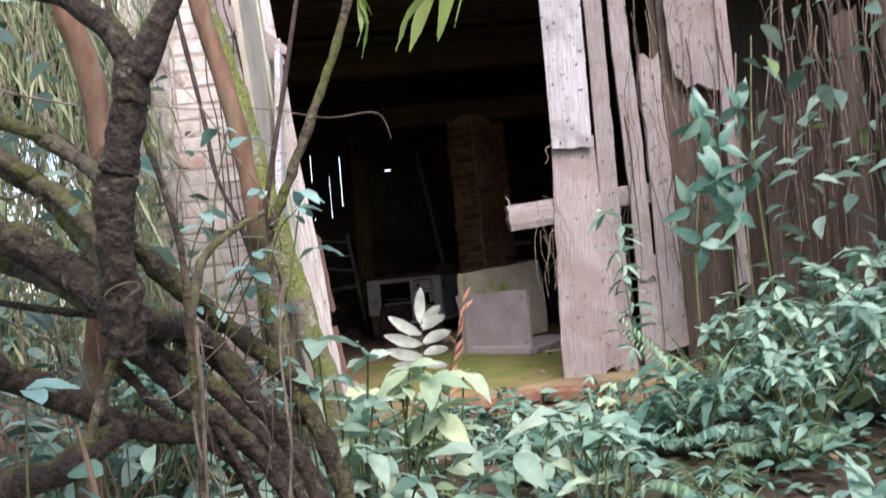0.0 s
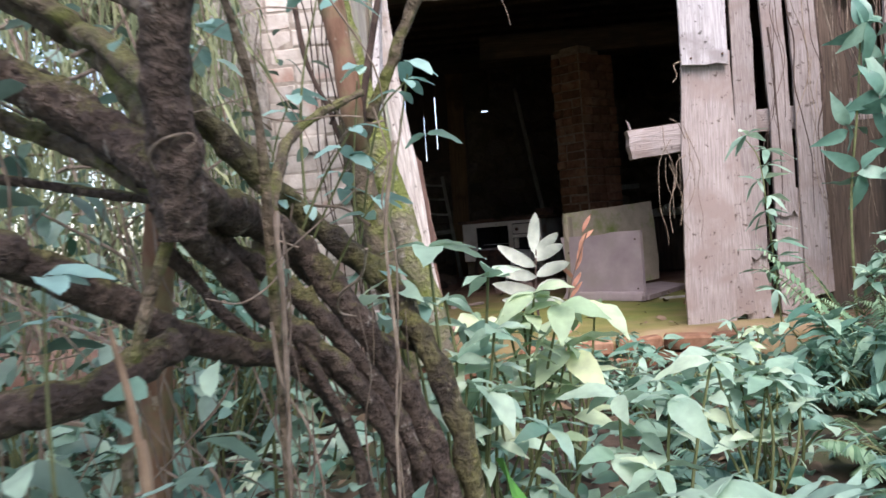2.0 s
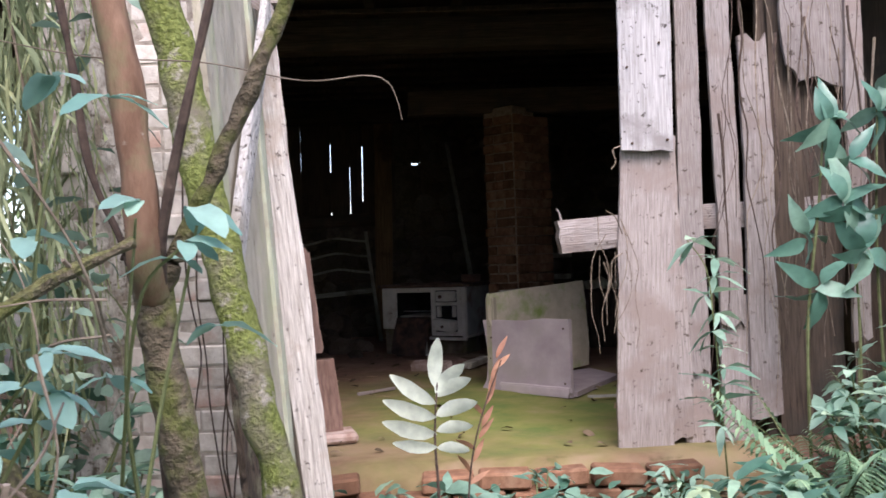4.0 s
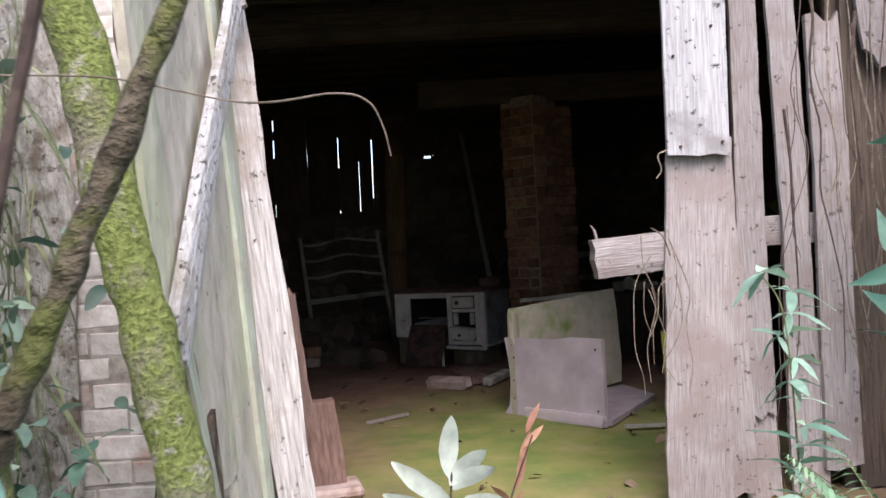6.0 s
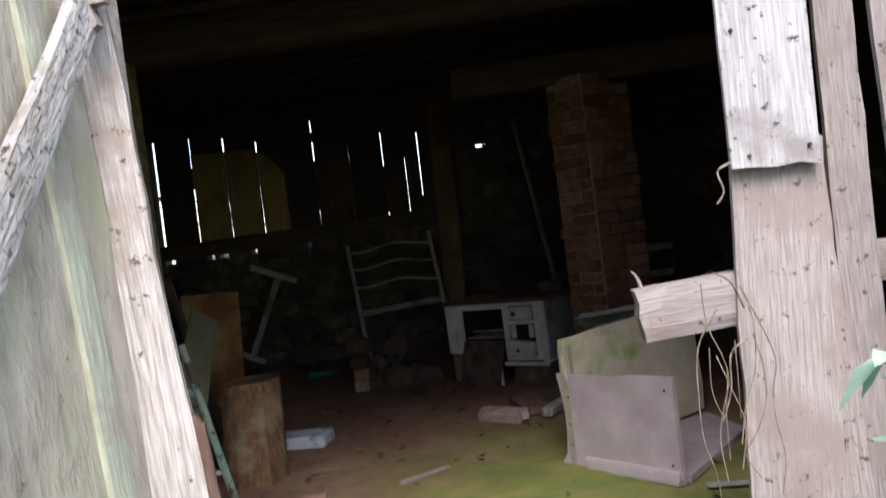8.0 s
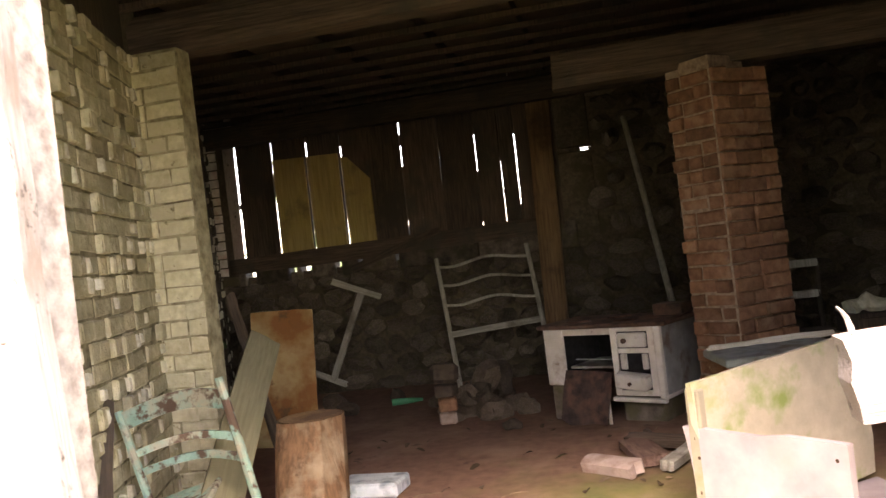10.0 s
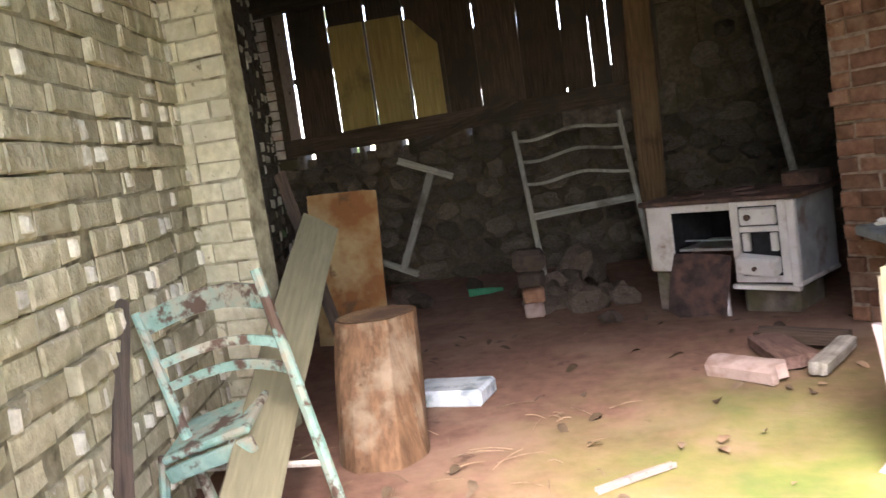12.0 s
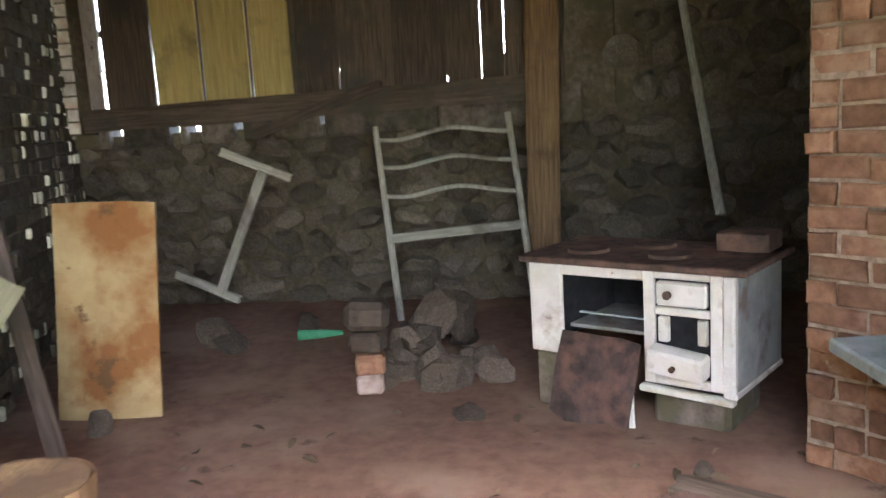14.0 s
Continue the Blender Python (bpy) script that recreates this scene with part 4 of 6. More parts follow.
def make_box():
    root = thing("broken_crate", "broken crate of grey-lilac boards, open and lichen-stained inside", "crate")
    a, b, c, e = Vector((0.235, 1.885, 0)), Vector((0.702, 1.40, 0)), Vector((1.02, 2.5, 0)), Vector((1.13, 2.1, 0))
    bm = bmesh.new()
    n = 9
    u = (b - a).normalized()
    w = Vector((-u.y, u.x, 0))
    sheets = []
    for side in (0, 1):
        rows = []
        for r in range(n):
            z = 0.0 + 0.44 * r / (n - 1)
            left = -0.01 + 0.035 * math.sin(math.pi * 0.9 * r / (n - 1) + 0.2) - (0.03 if r == 0 else 0)
            rows.append([bm.verts.new(a + u * (left + (0.66 - left) * k / 6) + w * (0.028 * side) + Vector((0, 0, z + (0.015 if r == n - 1 and k > 3 else 0)))) for k in range(7)])
        sheets.append(rows)
    f, g = sheets
    for r in range(n - 1):
        for k in range(6):
            bm.faces.new((f[r][k], f[r][k + 1], f[r + 1][k + 1], f[r + 1][k]))
            bm.faces.new((g[r][k], g[r + 1][k], g[r + 1][k + 1], g[r][k + 1]))
        bm.faces.new((f[r][0], f[r + 1][0], g[r + 1][0], g[r][0]))
        bm.faces.new((f[r][6], g[r][6], g[r + 1][6], f[r + 1][6]))
    for k in range(6):
        bm.faces.new((f[0][k], g[0][k], g[0][k + 1], f[0][k + 1]))
        bm.faces.new((f[-1][k], f[-1][k + 1], g[-1][k + 1], g[-1][k]))
    front = part("front_panel", bm, M_lilac, root)
    for s, z in ((0.05, .1), (0.05, .2), (0.06, .33), (0.62, .08), (0.62, .4), (0.045, .4)):
        p = a + u * s - w * 0.002 + Vector((0, 0, z))
        part("nail", tube([p, p + w * 0.012], 0.007, 0.006, 6, 1, 0), M_nail, front)
    part("lower_lip", plank_mesh(0.06, 0.03, 0.52, 12, 6, 0.006), M_lilac, root, m=along(a + u * 0.14 - w * 0.006 + Vector((0, 0, 0.03)), b - w * 0.006 + Vector((0, 0, 0.03)), -w))
    part("back_panel", plank_mesh(0.6, 0.03, (c - a).length - 0.05, 13, 10, 0.008), M_lichen, root, "lichen-stained back board", m=along(a + Vector((0.05, -0.03, 0.3)), c + Vector((0, 0, 0.36)), (0.65, -0.75, 0)))
    part("end_cleat", cuboid((-0.03, -0.02, 0.0), (0.03, 0.02, 0.58), 0.005), M_lichen, root, "end cleat with nails", m=pose(0.285, 1.86, 0.0, 0, 0, -40))
    bm = bmesh.new()
    lo = [bm.verts.new(p + Vector((0, 0, 0.002))) for p in (a + Vector((.06, .06, 0)), b + Vector((0.03, 0.03, 0)), e, c)]
    hi = [bm.verts.new(v.co + Vector((0, 0, 0.03))) for v in lo]
    bm.faces.new(lo[::-1])
    bm.faces.new(hi)
    for k in range(4):
        bm.faces.new((lo[k], lo[(k + 1) % 4], hi[(k + 1) % 4], hi[k]))
    part("bottom_panel", bm, M_lilac, root)
    y = board("mossy_board", (1.19, 1.58, 0.0), (1.19, 1.66, 0.44), 0.24, 0.03, M_yellowmoss, None, "", 15, (-0.3, -1, 0))
    tagged(y, "yellow mossy board leaning inside behind the front boards", "board")
    s = board("grey_strip", (0.44, 2.9, 0.58), (1.0, 2.86, 0.6), 0.02, 0.015, M_greywood, None, "", 16)
    tagged(s, "thin pale strip lying across the crate", "strip")


make_box()


def make_log_corner():
    root = thing("chopping_log", "upright peeled log with reddish cracked sides", "log")
    bm = bmesh.new()
    rings, sides = 9, 20
    grid = []
    for r in range(rings):
        f = r / (rings - 1)
        c = Vector((-1.39 - 0.03 * f, 2.2 + 0.17 * f, 0.5 * f))
        row = []
        for k in range(sides):
            a = 2 * math.pi * k / sides
            rad = (0.175 - 0.02 * f) * (1 + 0.16 * noise.noise((math.cos(a) * 1.6, math.sin(a) * 1.6, f * 0.8)) + 0.05 * noise.noise((math.cos(a) * 6, math.sin(a) * 6, f)))
            row.append(bm.verts.new(c + Vector((math.cos(a) * rad, math.sin(a) * rad, -0.01 if r == 0 else 0))))
        grid.append(row)
    for a, b in zip(grid, grid[1:]):
        for k in range(sides):
            bm.faces.new((a[k], a[(k + 1) % sides], b[(k + 1) % sides], b[k]))
    bm.faces.new(grid[0][::-1])
    part("trunk", bm, M_log, root)
    bm = bmesh.new()
    top = [bm.verts.new(v) for v in [Vector((-1.42 + math.cos(2 * math.pi * k / 20) * 0.15, 2.37 + math.sin(2 * math.pi * k / 20) * 0.15, 0.503)) for k in range(20)]]
    bm.faces.new(top)
    bmesh.ops.inset_individual(bm, faces=bm.faces[:], thickness=0.03, depth=0.004)
    part("cut_face", bm, M_brownpost, root, "sawn top of the log")

    p = board("leaning_plank", (-1.3, 0.82, 0.0), (-1.87, 2.95, 0.84), 0.175, 0.028, M_plank, None, "", 33, (0.75, -0.6, 0.5), steps=14, rag=0.006, bow=0.05)
    tagged(p, "long grey-green plank leaning from the floor to the pier", "plank")
    q = board("dark_beam", (-1.98, 3.3, 0.0), (-2.32, 3.5, 1.08), 0.06, 0.05, M_darkwood, None, "", 34, (0.6, -1, 0))
    tagged(q, "grey beam leaning in the dark behind the pier", "beam")
    s = board("rust_stained_board", (-2.3, 4.07, 0.0), (-2.29, 4.2, 0.92), 0.43, 0.03, M_rustsheet, None, "", 35, (0.25, -1, 0), rag=0.004)
    tagged(s, "orange rust-stained board standing in the corner", "board")
    b = part("painted_block", put_mesh("painted_block", cuboid((-0.17, -0.11, 0), (0.17, 0.11, 0.075), 0.012), M_bluewhite), None, None, "", pose(-1.31, 2.82, 0.0, 0, 0, -4))
    tagged(b, "flaking blue-white painted block on the floor", "block")
    g = board("grey_board", (-1.74, 1.12, 0.0), (-1.92, 1.55, 0.76), 0.06, 0.025, M_darkwood, None, "", 36, (0.85, -0.5, 0))
    tagged(g, "narrow grey board leaning on the side wall", "board")


make_log_corner()


def make_chair():
    root = thing("teal_chair", "old wooden chair with flaking teal paint, tilted against the wall", "chair")
    tl, tr = Vector((-1.9, 1.6, 0.72)), Vector((-1.49, 1.66, 0.81))
    bl, br = Vector((-1.69, 1.56, 0.0)), Vector((-1.31, 1.64, 0.0))
    part("back_post", tube([bl, bl.lerp(tl, 0.5), tl], 0.02, 0.017, 8, 5, 0.04), M_teal, root)
    part("back_post", tube([br, br.lerp(tr, 0.5), tr], 0.02, 0.017, 8, 5, 0.04), M_teal, root)
    for f, h, curve in ((0.94, 0.075, 0.035), (0.76, 0.03, 0.03), (0.66, 0.03, 0.03)):
        bm = bmesh.new()
        a, b = bl.lerp(tl, f), br.lerp(tr, f - 0.05)
        cols = []
        for k in range(9):
            s = k / 8
            c = a.lerp(b, s) + Vector((0, 0.05 * math.sin(math.pi * s), curve * math.sin(math.pi * s)))
            cols.append([bm.verts.new(c + Vector((0, y, z))) for y, z in ((-0.009, -h / 2), (0.009, -h / 2), (0.009, h / 2), (-0.009, h / 2))])
        for p, q in zip(cols, cols[1:]):
            for k in range(4):
                bm.faces.new((p[k], p[(k + 1) % 4], q[(k + 1) % 4], q[k]))
        bm.faces.new(cols[0][::-1])
        bm.faces.new(cols[-1])
        bmesh.ops.recalc_face_normals(bm, faces=bm.faces)
        part("back_slat", bm, M_teal, root)
    part("seat", cuboid((-0.15, -0.15, -0.012), (0.14, 0.15, 0.014), 0.008), M_teal, root, m=pose(-1.7, 1.64, 0.33, 6, -14, 14))
    part("seat_rail", cuboid((-0.15, -0.16, -0.07), (0.14, -0.14, -0.02), 0.004), M_teal, root, m=pose(-1.7, 1.64, 0.33, 6, -14, 14))
    for p, q in (((-1.84, 1.46, 0.0), (-1.82, 1.5, 0.29)), ((-1.6, 1.5, 0.0), (-1.59, 1.54, 0.33))):
        part("front_leg", tube([p, q], 0.019, 0.017, 8, 5, 0.04), M_teal, root)
    part("stretcher", tube([bl.lerp(tl, 0.3), br.lerp(tr, 0.24)], 0.011, 0.011, 6, 5, 0.04), M_greywood, root)


make_chair()


def make_floor_things():
    root = thing("broken_pallet", "broken wooden pallet pieces lying on the earth floor", "frame")
    for k, (p, q, w, mat) in enumerate((((0.0, 3.42, 0.05), (0.34, 3.22, 0.05), 0.09, M_darkwood), ((0.34, 3.2, 0.045), (0.17, 2.82, 0.045), 0.07, M_greywood), ((0.02, 3.36, 0.04), (0.12, 2.95, 0.04), 0.16, M_redplank))):
        board("piece", p, q, w, 0.05, mat, root, "", 50 + k, (0, -0.2, 1), rag=0.008)
    b = board("pale_offcut", (-0.22, 3.0, 0.04), (0.03, 2.78, 0.05), 0.12, 0.06, M_pinkcloth, None, "", 55, (0, -0.3, 1), rag=0.01)
    tagged(b, "pale pinkish wood offcut on the floor", "offcut")
    st = thing("brick_stack", "stack of three odd bricks on the floor", "brick stack")
    for z, mat, s, r in ((0.0, M_pinkcloth, .06, 4), (0.09, M_redbrick, .066, 14), (0.19, M_rubble, .072, -8)):
        part("brick", cuboid((-s, -0.06, 0.0), (s, 0.06, 0.088), 0.012), mat, st, "", pose(-1.24, 4.44, z, 0, 0, r))
    part("brick", cuboid((-0.1, -0.08, 0.0), (0.1, 0.08, 0.13), 0.03), M_rubble, st, "", pose(-1.25, 4.46, 0.285, 0, 4, 10))
    rng = random.Random(6)
    stones = [rock_mesh(k, M_rubble) for k in range(6)]
    for k in range(22):
        p = (-1.02 + rng.gauss(0, 0.2), 4.95 + rng.gauss(0, 0.25), 0)
        s = rng.uniform(0.07, 0.17)
        z = max(0.3 - 1.1 * math.hypot(p[0] + 1.0, p[1] - 4.98), 0.03)
        o = part("rubble_stone", stones[k % 6], None, None, "", pose(p[0], p[1], z, rng.uniform(0, 360), rng.uniform(0, 360), 0) @ Matrix.Diagonal((s * 1.2, s, s * 0.85, 1)))
        tagged(o, "dark rubble stone in a heap beside the stove", "stone", "rubble heap")
    for k, (x, y, s) in enumerate(((-2.2, 5.1, .09), (-2.35, 5.25, .12), (-1.9, 5.5, .08), (-2.6, 4.5, .1), (-0.75, 4.1, .06), (-0.7, 4.6, .09), (0.1, 3.6, .04), (-2.25, 3.9, .07))):
        o = part("loose_stone", stones[k % 6], None, None, "", pose(x, y, s * 0.45, 20 * k, 40 * k, 0) @ Matrix.Diagonal((s * 1.3, s, s * 0.8, 1)))
        tagged(o, "loose dark stone on the earth floor", "stone", "loose stones")
    gb = part("green_bottle", tube([(-1.9, 5.3, 0.03), (-1.76, 5.33, 0.03), (-1.71, 5.34, 0.03), (-1.65, 5.35, 0.03)], 0.03, 0.013, 10, 5, 0), M_glass)
    tagged(gb, "green glass bottle lying on the floor", "bottle")
    sk = board("pale_stick", (-0.56, 1.8, 0.016), (-0.35, 1.98, 0.018), 0.024, 0.02, M_board, None, "", 57, (0, 0, 1), rag=0.006)
    tagged(sk, "pale stick lying on the mossy floor", "stick")
    sk = board("pale_stick", (0.78, 1.35, 0.016), (1.06, 1.32, 0.018), 0.03, 0.015, M_greywood, None, "", 58, (0, 0, 1), rag=0.006)
    tagged(sk, "pale stick lying beside the crate", "stick")
    bm = bmesh.new()
    for k in range(34):
        x, y = -1.0 + rng.gauss(0, 0.3), 2.1 + rng.gauss(0, 0.35)
        a, l = rng.uniform(0, 6.3), rng.uniform(0.04, 0.2)
        tube([(x, y, 0.012), (x + math.cos(a) * l / 2, y + math.sin(a) * l / 2, 0.02), (x + math.cos(a) * l, y + math.sin(a) * l, 0.012)], 0.002, 0.0015, 4, 2, 0, bm)
    tagged(part("straw", bm, M_straw), "scattered straw and twigs on the earth floor", "straw", kind="stuff")
    mats = [leaf_at((rng.uniform(-2, 1.2), rng.uniform(0.1, 4.2), 0.016), rng.uniform(0, 360), rng.uniform(-8, 14), rng.uniform(-30, 30), rng.uniform(0.03, 0.08)) for _ in range(140)]
    tagged(new("dry_leaves", leaves_mesh("dry_leaves", "oval", mats, M_litter)), "dry leaves and crumbs scattered on the floor", "leaf litter", kind="stuff")
    # slab table beside the pillar and the dark chair behind it
    t = thing("slab_table", "low table with a blue-grey slab top beside the pillar", "table")
    part("slab", cuboid((-0.32, -0.22, 0.44), (0.32, 0.22, 0.485), 0.008), M_slab, t, m=pose(0.8, 3.36, 0, 0, 0, 10))
    for x, y in ((0.62, 3.22), (1.02, 3.28), (0.98, 3.5)):
        part("leg", cuboid((x - 0.035, y - 0.035, 0.0), (x + 0.035, y + 0.035, 0.44), 0.006), M_board, t)
    cr = thing("dark_box", "dark wooden box standing in the gloom", "box")
    part("body", cuboid((1.36, 4.15, 0.0), (1.8, 4.5, 0.5), 0.008), M_darkwood, cr)
    part("lid", cuboid((1.35, 4.14, 0.5), (1.81, 4.51, 0.525), 0.004), M_darkwood, cr)
    rag = part("white_rag", tube([(1.38, 4.25, 0.545), (1.48, 4.28, 0.58), (1.6, 4.25, 0.57), (1.72, 4.3, 0.55)], 0.05, 0.04, 9, 5, 0.6), M_litend_rag_white)
    tagged(rag, "crumpled white rag on a dark box", "rag")
    c = thing("dark_chair", "dark wooden chair standing in the gloom behind the pillar", "chair")
    for x, y, h in ((0.98, 4.2, .42), (1.28, 4.2, .42), (0.98, 4.5, .86), (1.28, 4.5, .86)):
        part("leg", tube([(x, y, 0), (x, y + (0.02 if h > 0.5 else 0), h)], 0.018, 0.016, 8, 3, 0.02), M_darkwood, c)
    part("seat", cuboid((0.95, 4.17, 0.4), (1.31, 4.52, 0.43), 0.008), M_darkwood, c)
    for z in (0.62, 0.82):
        part("back_rail", cuboid((0.97, 4.5, z), (1.29, 4.52, z + 0.05), 0.005), M_greywood, c)


def rock_mesh(seed, mat=M_stone):
    bm = bmesh.new()
    bmesh.ops.create_icosphere(bm, subdivisions=2, radius=1)
    for v in bm.verts:
        n = v.co.normalized()
        v.co = n * (0.82 + 0.45 * noise.noise(n * 1.3 + Vector((seed * 5.3, 0, 0))) + 0.14 * noise.noise(n * 4 + Vector((0, seed * 3.7, 0))))
        v.co.x = max(-0.85, min(0.85, v.co.x))
        v.co.z = max(-0.8, min(0.8, v.co.z))
    return put_mesh("stone", bm, mat, False)


make_floor_things()

pl = board("plaster_strip", (-1.29, -0.452, 0.1), (-1.26, -0.452, 2.45), 0.17, 0.02, M_plaster, None, "", 95, steps=30, rag=0.03)
tagged(pl, "flaking mottled plaster edge on the whitewashed front wall", "plaster", kind="structure")

# ---- trees and climbers outside ----


def make_fallen_tree():
    root = thing("tangled_tree", "dark gnarled tree with mossy limbs sprawling before the shed", "tree")
    part("trunk", tube([(-0.7, -3.05, 0.6), (-0.69, -3.03, 0.64), (-0.68, -2.95, 0.612), (-0.665, -2.8, 0.595), (-0.627, -2.7, 0.555), (-0.577, -2.7, 0.484), (-0.514, -2.72, 0.396), (-0.454, -2.74, 0.301), (-0.415, -2.76, 0.2), (-0.39, -2.78, 0.08), (-0.37, -2.8, -0.35)], 0.034, 0.016, 16, 12, 0.2, freq=30), M_bark, root, smooth=True)
    part("mossy_limb", tube([(-0.791, -2.75, 0.809), (-0.757, -2.72, 0.773), (-0.71, -2.7, 0.715), (-0.645, -2.6, 0.612), (-0.567, -2.61, 0.548), (-0.488, -2.64, 0.48), (-0.442, -2.67, 0.403), (-0.399, -2.7, 0.315), (-0.37, -2.73, 0.208), (-0.355, -2.76, 0.09), (-0.34, -2.78, -0.34)], 0.024, 0.02, 12, 10, 0.28, seed=3, freq=26), M_mosslimb, root, "moss-covered limb", smooth=True)
    up = part("upright_limb", tube([(-0.685, -3.08, 0.57), (-0.676, -3.09, 0.66), (-0.678, -3.1, 0.73), (-0.672, -3.11, 0.81), (-0.658, -3.12, 0.88), (-0.635, -3.12, 0.96), (-0.614, -3.13, 1.05)], 0.031, 0.03, 16, 12, 0.16, seed=5, freq=32), M_bark, root, smooth=True)
    part("fork", tube([(-0.612, -3.13, 1.03), (-0.647, -3.12, 1.103), (-0.696, -3.1, 1.151), (-0.737, -3.08, 1.189), (-0.869, -3.0, 1.277), (-1.1, -2.9, 1.6)], 0.026, 0.018, 10, 8, 0.15, seed=6), M_bark, up, smooth=True)
    part("fork", tube([(-0.61, -3.13, 1.03), (-0.579, -3.13, 1.09), (-0.55, -3.12, 1.152), (-0.53, -3.1, 1.234), (-0.5, -3.05, 1.6)], 0.024, 0.015, 10, 8, 0.15, seed=7), M_bark, up, smooth=True)
    limbs = (([(-1.5, -2.95, 1.1), (-1.03, -2.92, 0.853), (-0.98, -2.91, 0.826), (-0.909, -2.91, 0.785), (-0.826, -2.92, 0.727), (-0.735, -2.98, 0.665), (-0.69, -3.03, 0.62)], .036, .042),
             ([(-1.6, -2.7, 1.3), (-0.977, -2.8, 1.042), (-0.893, -2.8, 0.995), (-0.802, -2.85, 0.935), (-0.72, -2.97, 0.86), (-0.675, -3.08, 0.79)], .018, .02),
             ([(-1.5, -2.7, 1.3), (-0.984, -2.8, 0.969), (-0.922, -2.8, 0.918), (-0.851, -2.85, 0.873), (-0.758, -2.95, 0.79), (-0.69, -3.06, 0.7)], .022, .022),
             ([(-1.5, -2.6, 1.3), (-1.012, -2.75, 0.967), (-0.95, -2.75, 0.924), (-0.868, -2.8, 0.852), (-0.812, -2.85, 0.79), (-0.72, -2.98, 0.68)], .03, .028),
             ([(-1.5, -2.8, 1.0), (-1.029, -2.85, 0.78), (-0.944, -2.85, 0.738), (-0.864, -2.88, 0.699), (-0.807, -2.9, 0.664), (-0.72, -2.98, 0.62)], .02, .018),
             ([(-1.6, -2.75, 0.8), (-1.066, -2.8, 0.693), (-0.966, -2.82, 0.671), (-0.869, -2.84, 0.651), (-0.8, -2.86, 0.638), (-0.7, -2.96, 0.62)], .01, .009),
             ([(-1.5, -3.2, 0.8), (-0.945, -3.1, 0.588), (-0.908, -3.08, 0.57), (-0.861, -3.05, 0.536), (-0.812, -3.0, 0.495), (-0.769, -2.96, 0.457), (-0.734, -2.93, 0.43), (-0.669, -2.88, 0.398), (-0.582, -2.82, 0.369), (-0.522, -2.78, 0.313), (-0.461, -2.75, 0.211), (-0.42, -2.75, -0.3)], .034, .02),
             ([(-1.5, -3.2, 0.28), (-0.922, -3.1, 0.372), (-0.864, -3.1, 0.38), (-0.816, -3.08, 0.385), (-0.776, -3.05, 0.405), (-0.74, -2.98, 0.43)], .034, .028),
             ([(-0.72, -2.95, 0.6), (-0.699, -2.85, 0.555), (-0.654, -2.8, 0.514), (-0.596, -2.8, 0.465), (-0.543, -2.78, 0.387), (-0.487, -2.78, 0.302), (-0.449, -2.78, 0.218), (-0.43, -2.78, 0.117), (-0.42, -2.78, -0.35)], .022, .016),
             ([(-0.72, -2.98, 0.6), (-0.692, -2.88, 0.53), (-0.652, -2.86, 0.466), (-0.6, -2.84, 0.417), (-0.548, -2.82, 0.358), (-0.504, -2.8, 0.289), (-0.474, -2.8, 0.216), (-0.464, -2.8, 0.12), (-0.46, -2.8, -0.35)], .026, .017),
             ([(-0.76, -2.95, 0.56), (-0.737, -2.9, 0.518), (-0.692, -2.9, 0.456), (-0.649, -2.86, 0.398), (-0.56, -2.83, 0.3), (-0.51, -2.82, 0.1), (-0.5, -2.82, -0.35)], .013, .011),
             ([(-0.64, -2.69, 0.545), (-0.617, -2.68, 0.505), (-0.547, -2.68, 0.422), (-0.493, -2.7, 0.344), (-0.44, -2.72, 0.268), (-0.401, -2.74, 0.157), (-0.385, -2.75, -0.35)], .018, .013),
             ([(-0.52, -2.72, 0.4), (-0.45, -2.66, 0.36), (-0.411, -2.6, 0.33), (-0.388, -2.62, 0.24), (-0.365, -2.64, 0.15), (-0.345, -2.66, -0.34)], .011, .012),
             ([(-0.6, -2.76, 0.48), (-0.53, -2.76, 0.36), (-0.47, -2.77, 0.24), (-0.44, -2.77, 0.1), (-0.43, -2.77, -0.3)], .01, .009),
             ([(-0.63, -2.84, 0.45), (-0.56, -2.86, 0.33), (-0.52, -2.86, 0.2), (-0.5, -2.86, -0.3)], .01, .009))
    for k, (pts, r0, r1) in enumerate(limbs):
        part("limb", tube(pts, r0 * 0.82, r1 * 0.82, 14, 10, 0.2, seed=10 + k, freq=34), M_mossbark if 1 <= k <= 4 else M_bark, root, smooth=True)
    part("dead_twig", tube([(-0.694, -3.04, 0.62), (-0.721, -3.046, 0.554), (-0.745, -3.052, 0.491), (-0.768, -3.059, 0.421), (-0.785, -3.06, 0.36), (-0.8, -3.06, -0.3)], .0085, .0095, 8, 8, 0.25, seed=31, freq=40), M_mossbark, root, "pale dead twig")
    part("dead_twig", tube([(-0.7, -2.76, 0.47), (-0.697, -2.75, 0.497), (-0.668, -2.75, 0.559), (-0.657, -2.72, 0.614), (-0.652, -2.68, 0.672), (-0.645, -2.6, 0.738), (-0.605, -2.52, 0.79), (-0.53, -2.41, 0.845)], .015, .008, 8, 8, 0.3, seed=32, freq=40), M_mossbark, root, "bent pale dead twig")
    part("curled_tendril", tube([(-0.7, -3.05, 0.6), (-0.695, -3.1, 0.64), (-0.692, -3.14, 0.669), (-0.669, -3.15, 0.686), (-0.638, -3.15, 0.69), (-0.632, -3.15, 0.68), (-0.647, -3.15, 0.67)], .0022, .0016, 6, 6, 0.1), M_vine, root, "curled pale tendril")
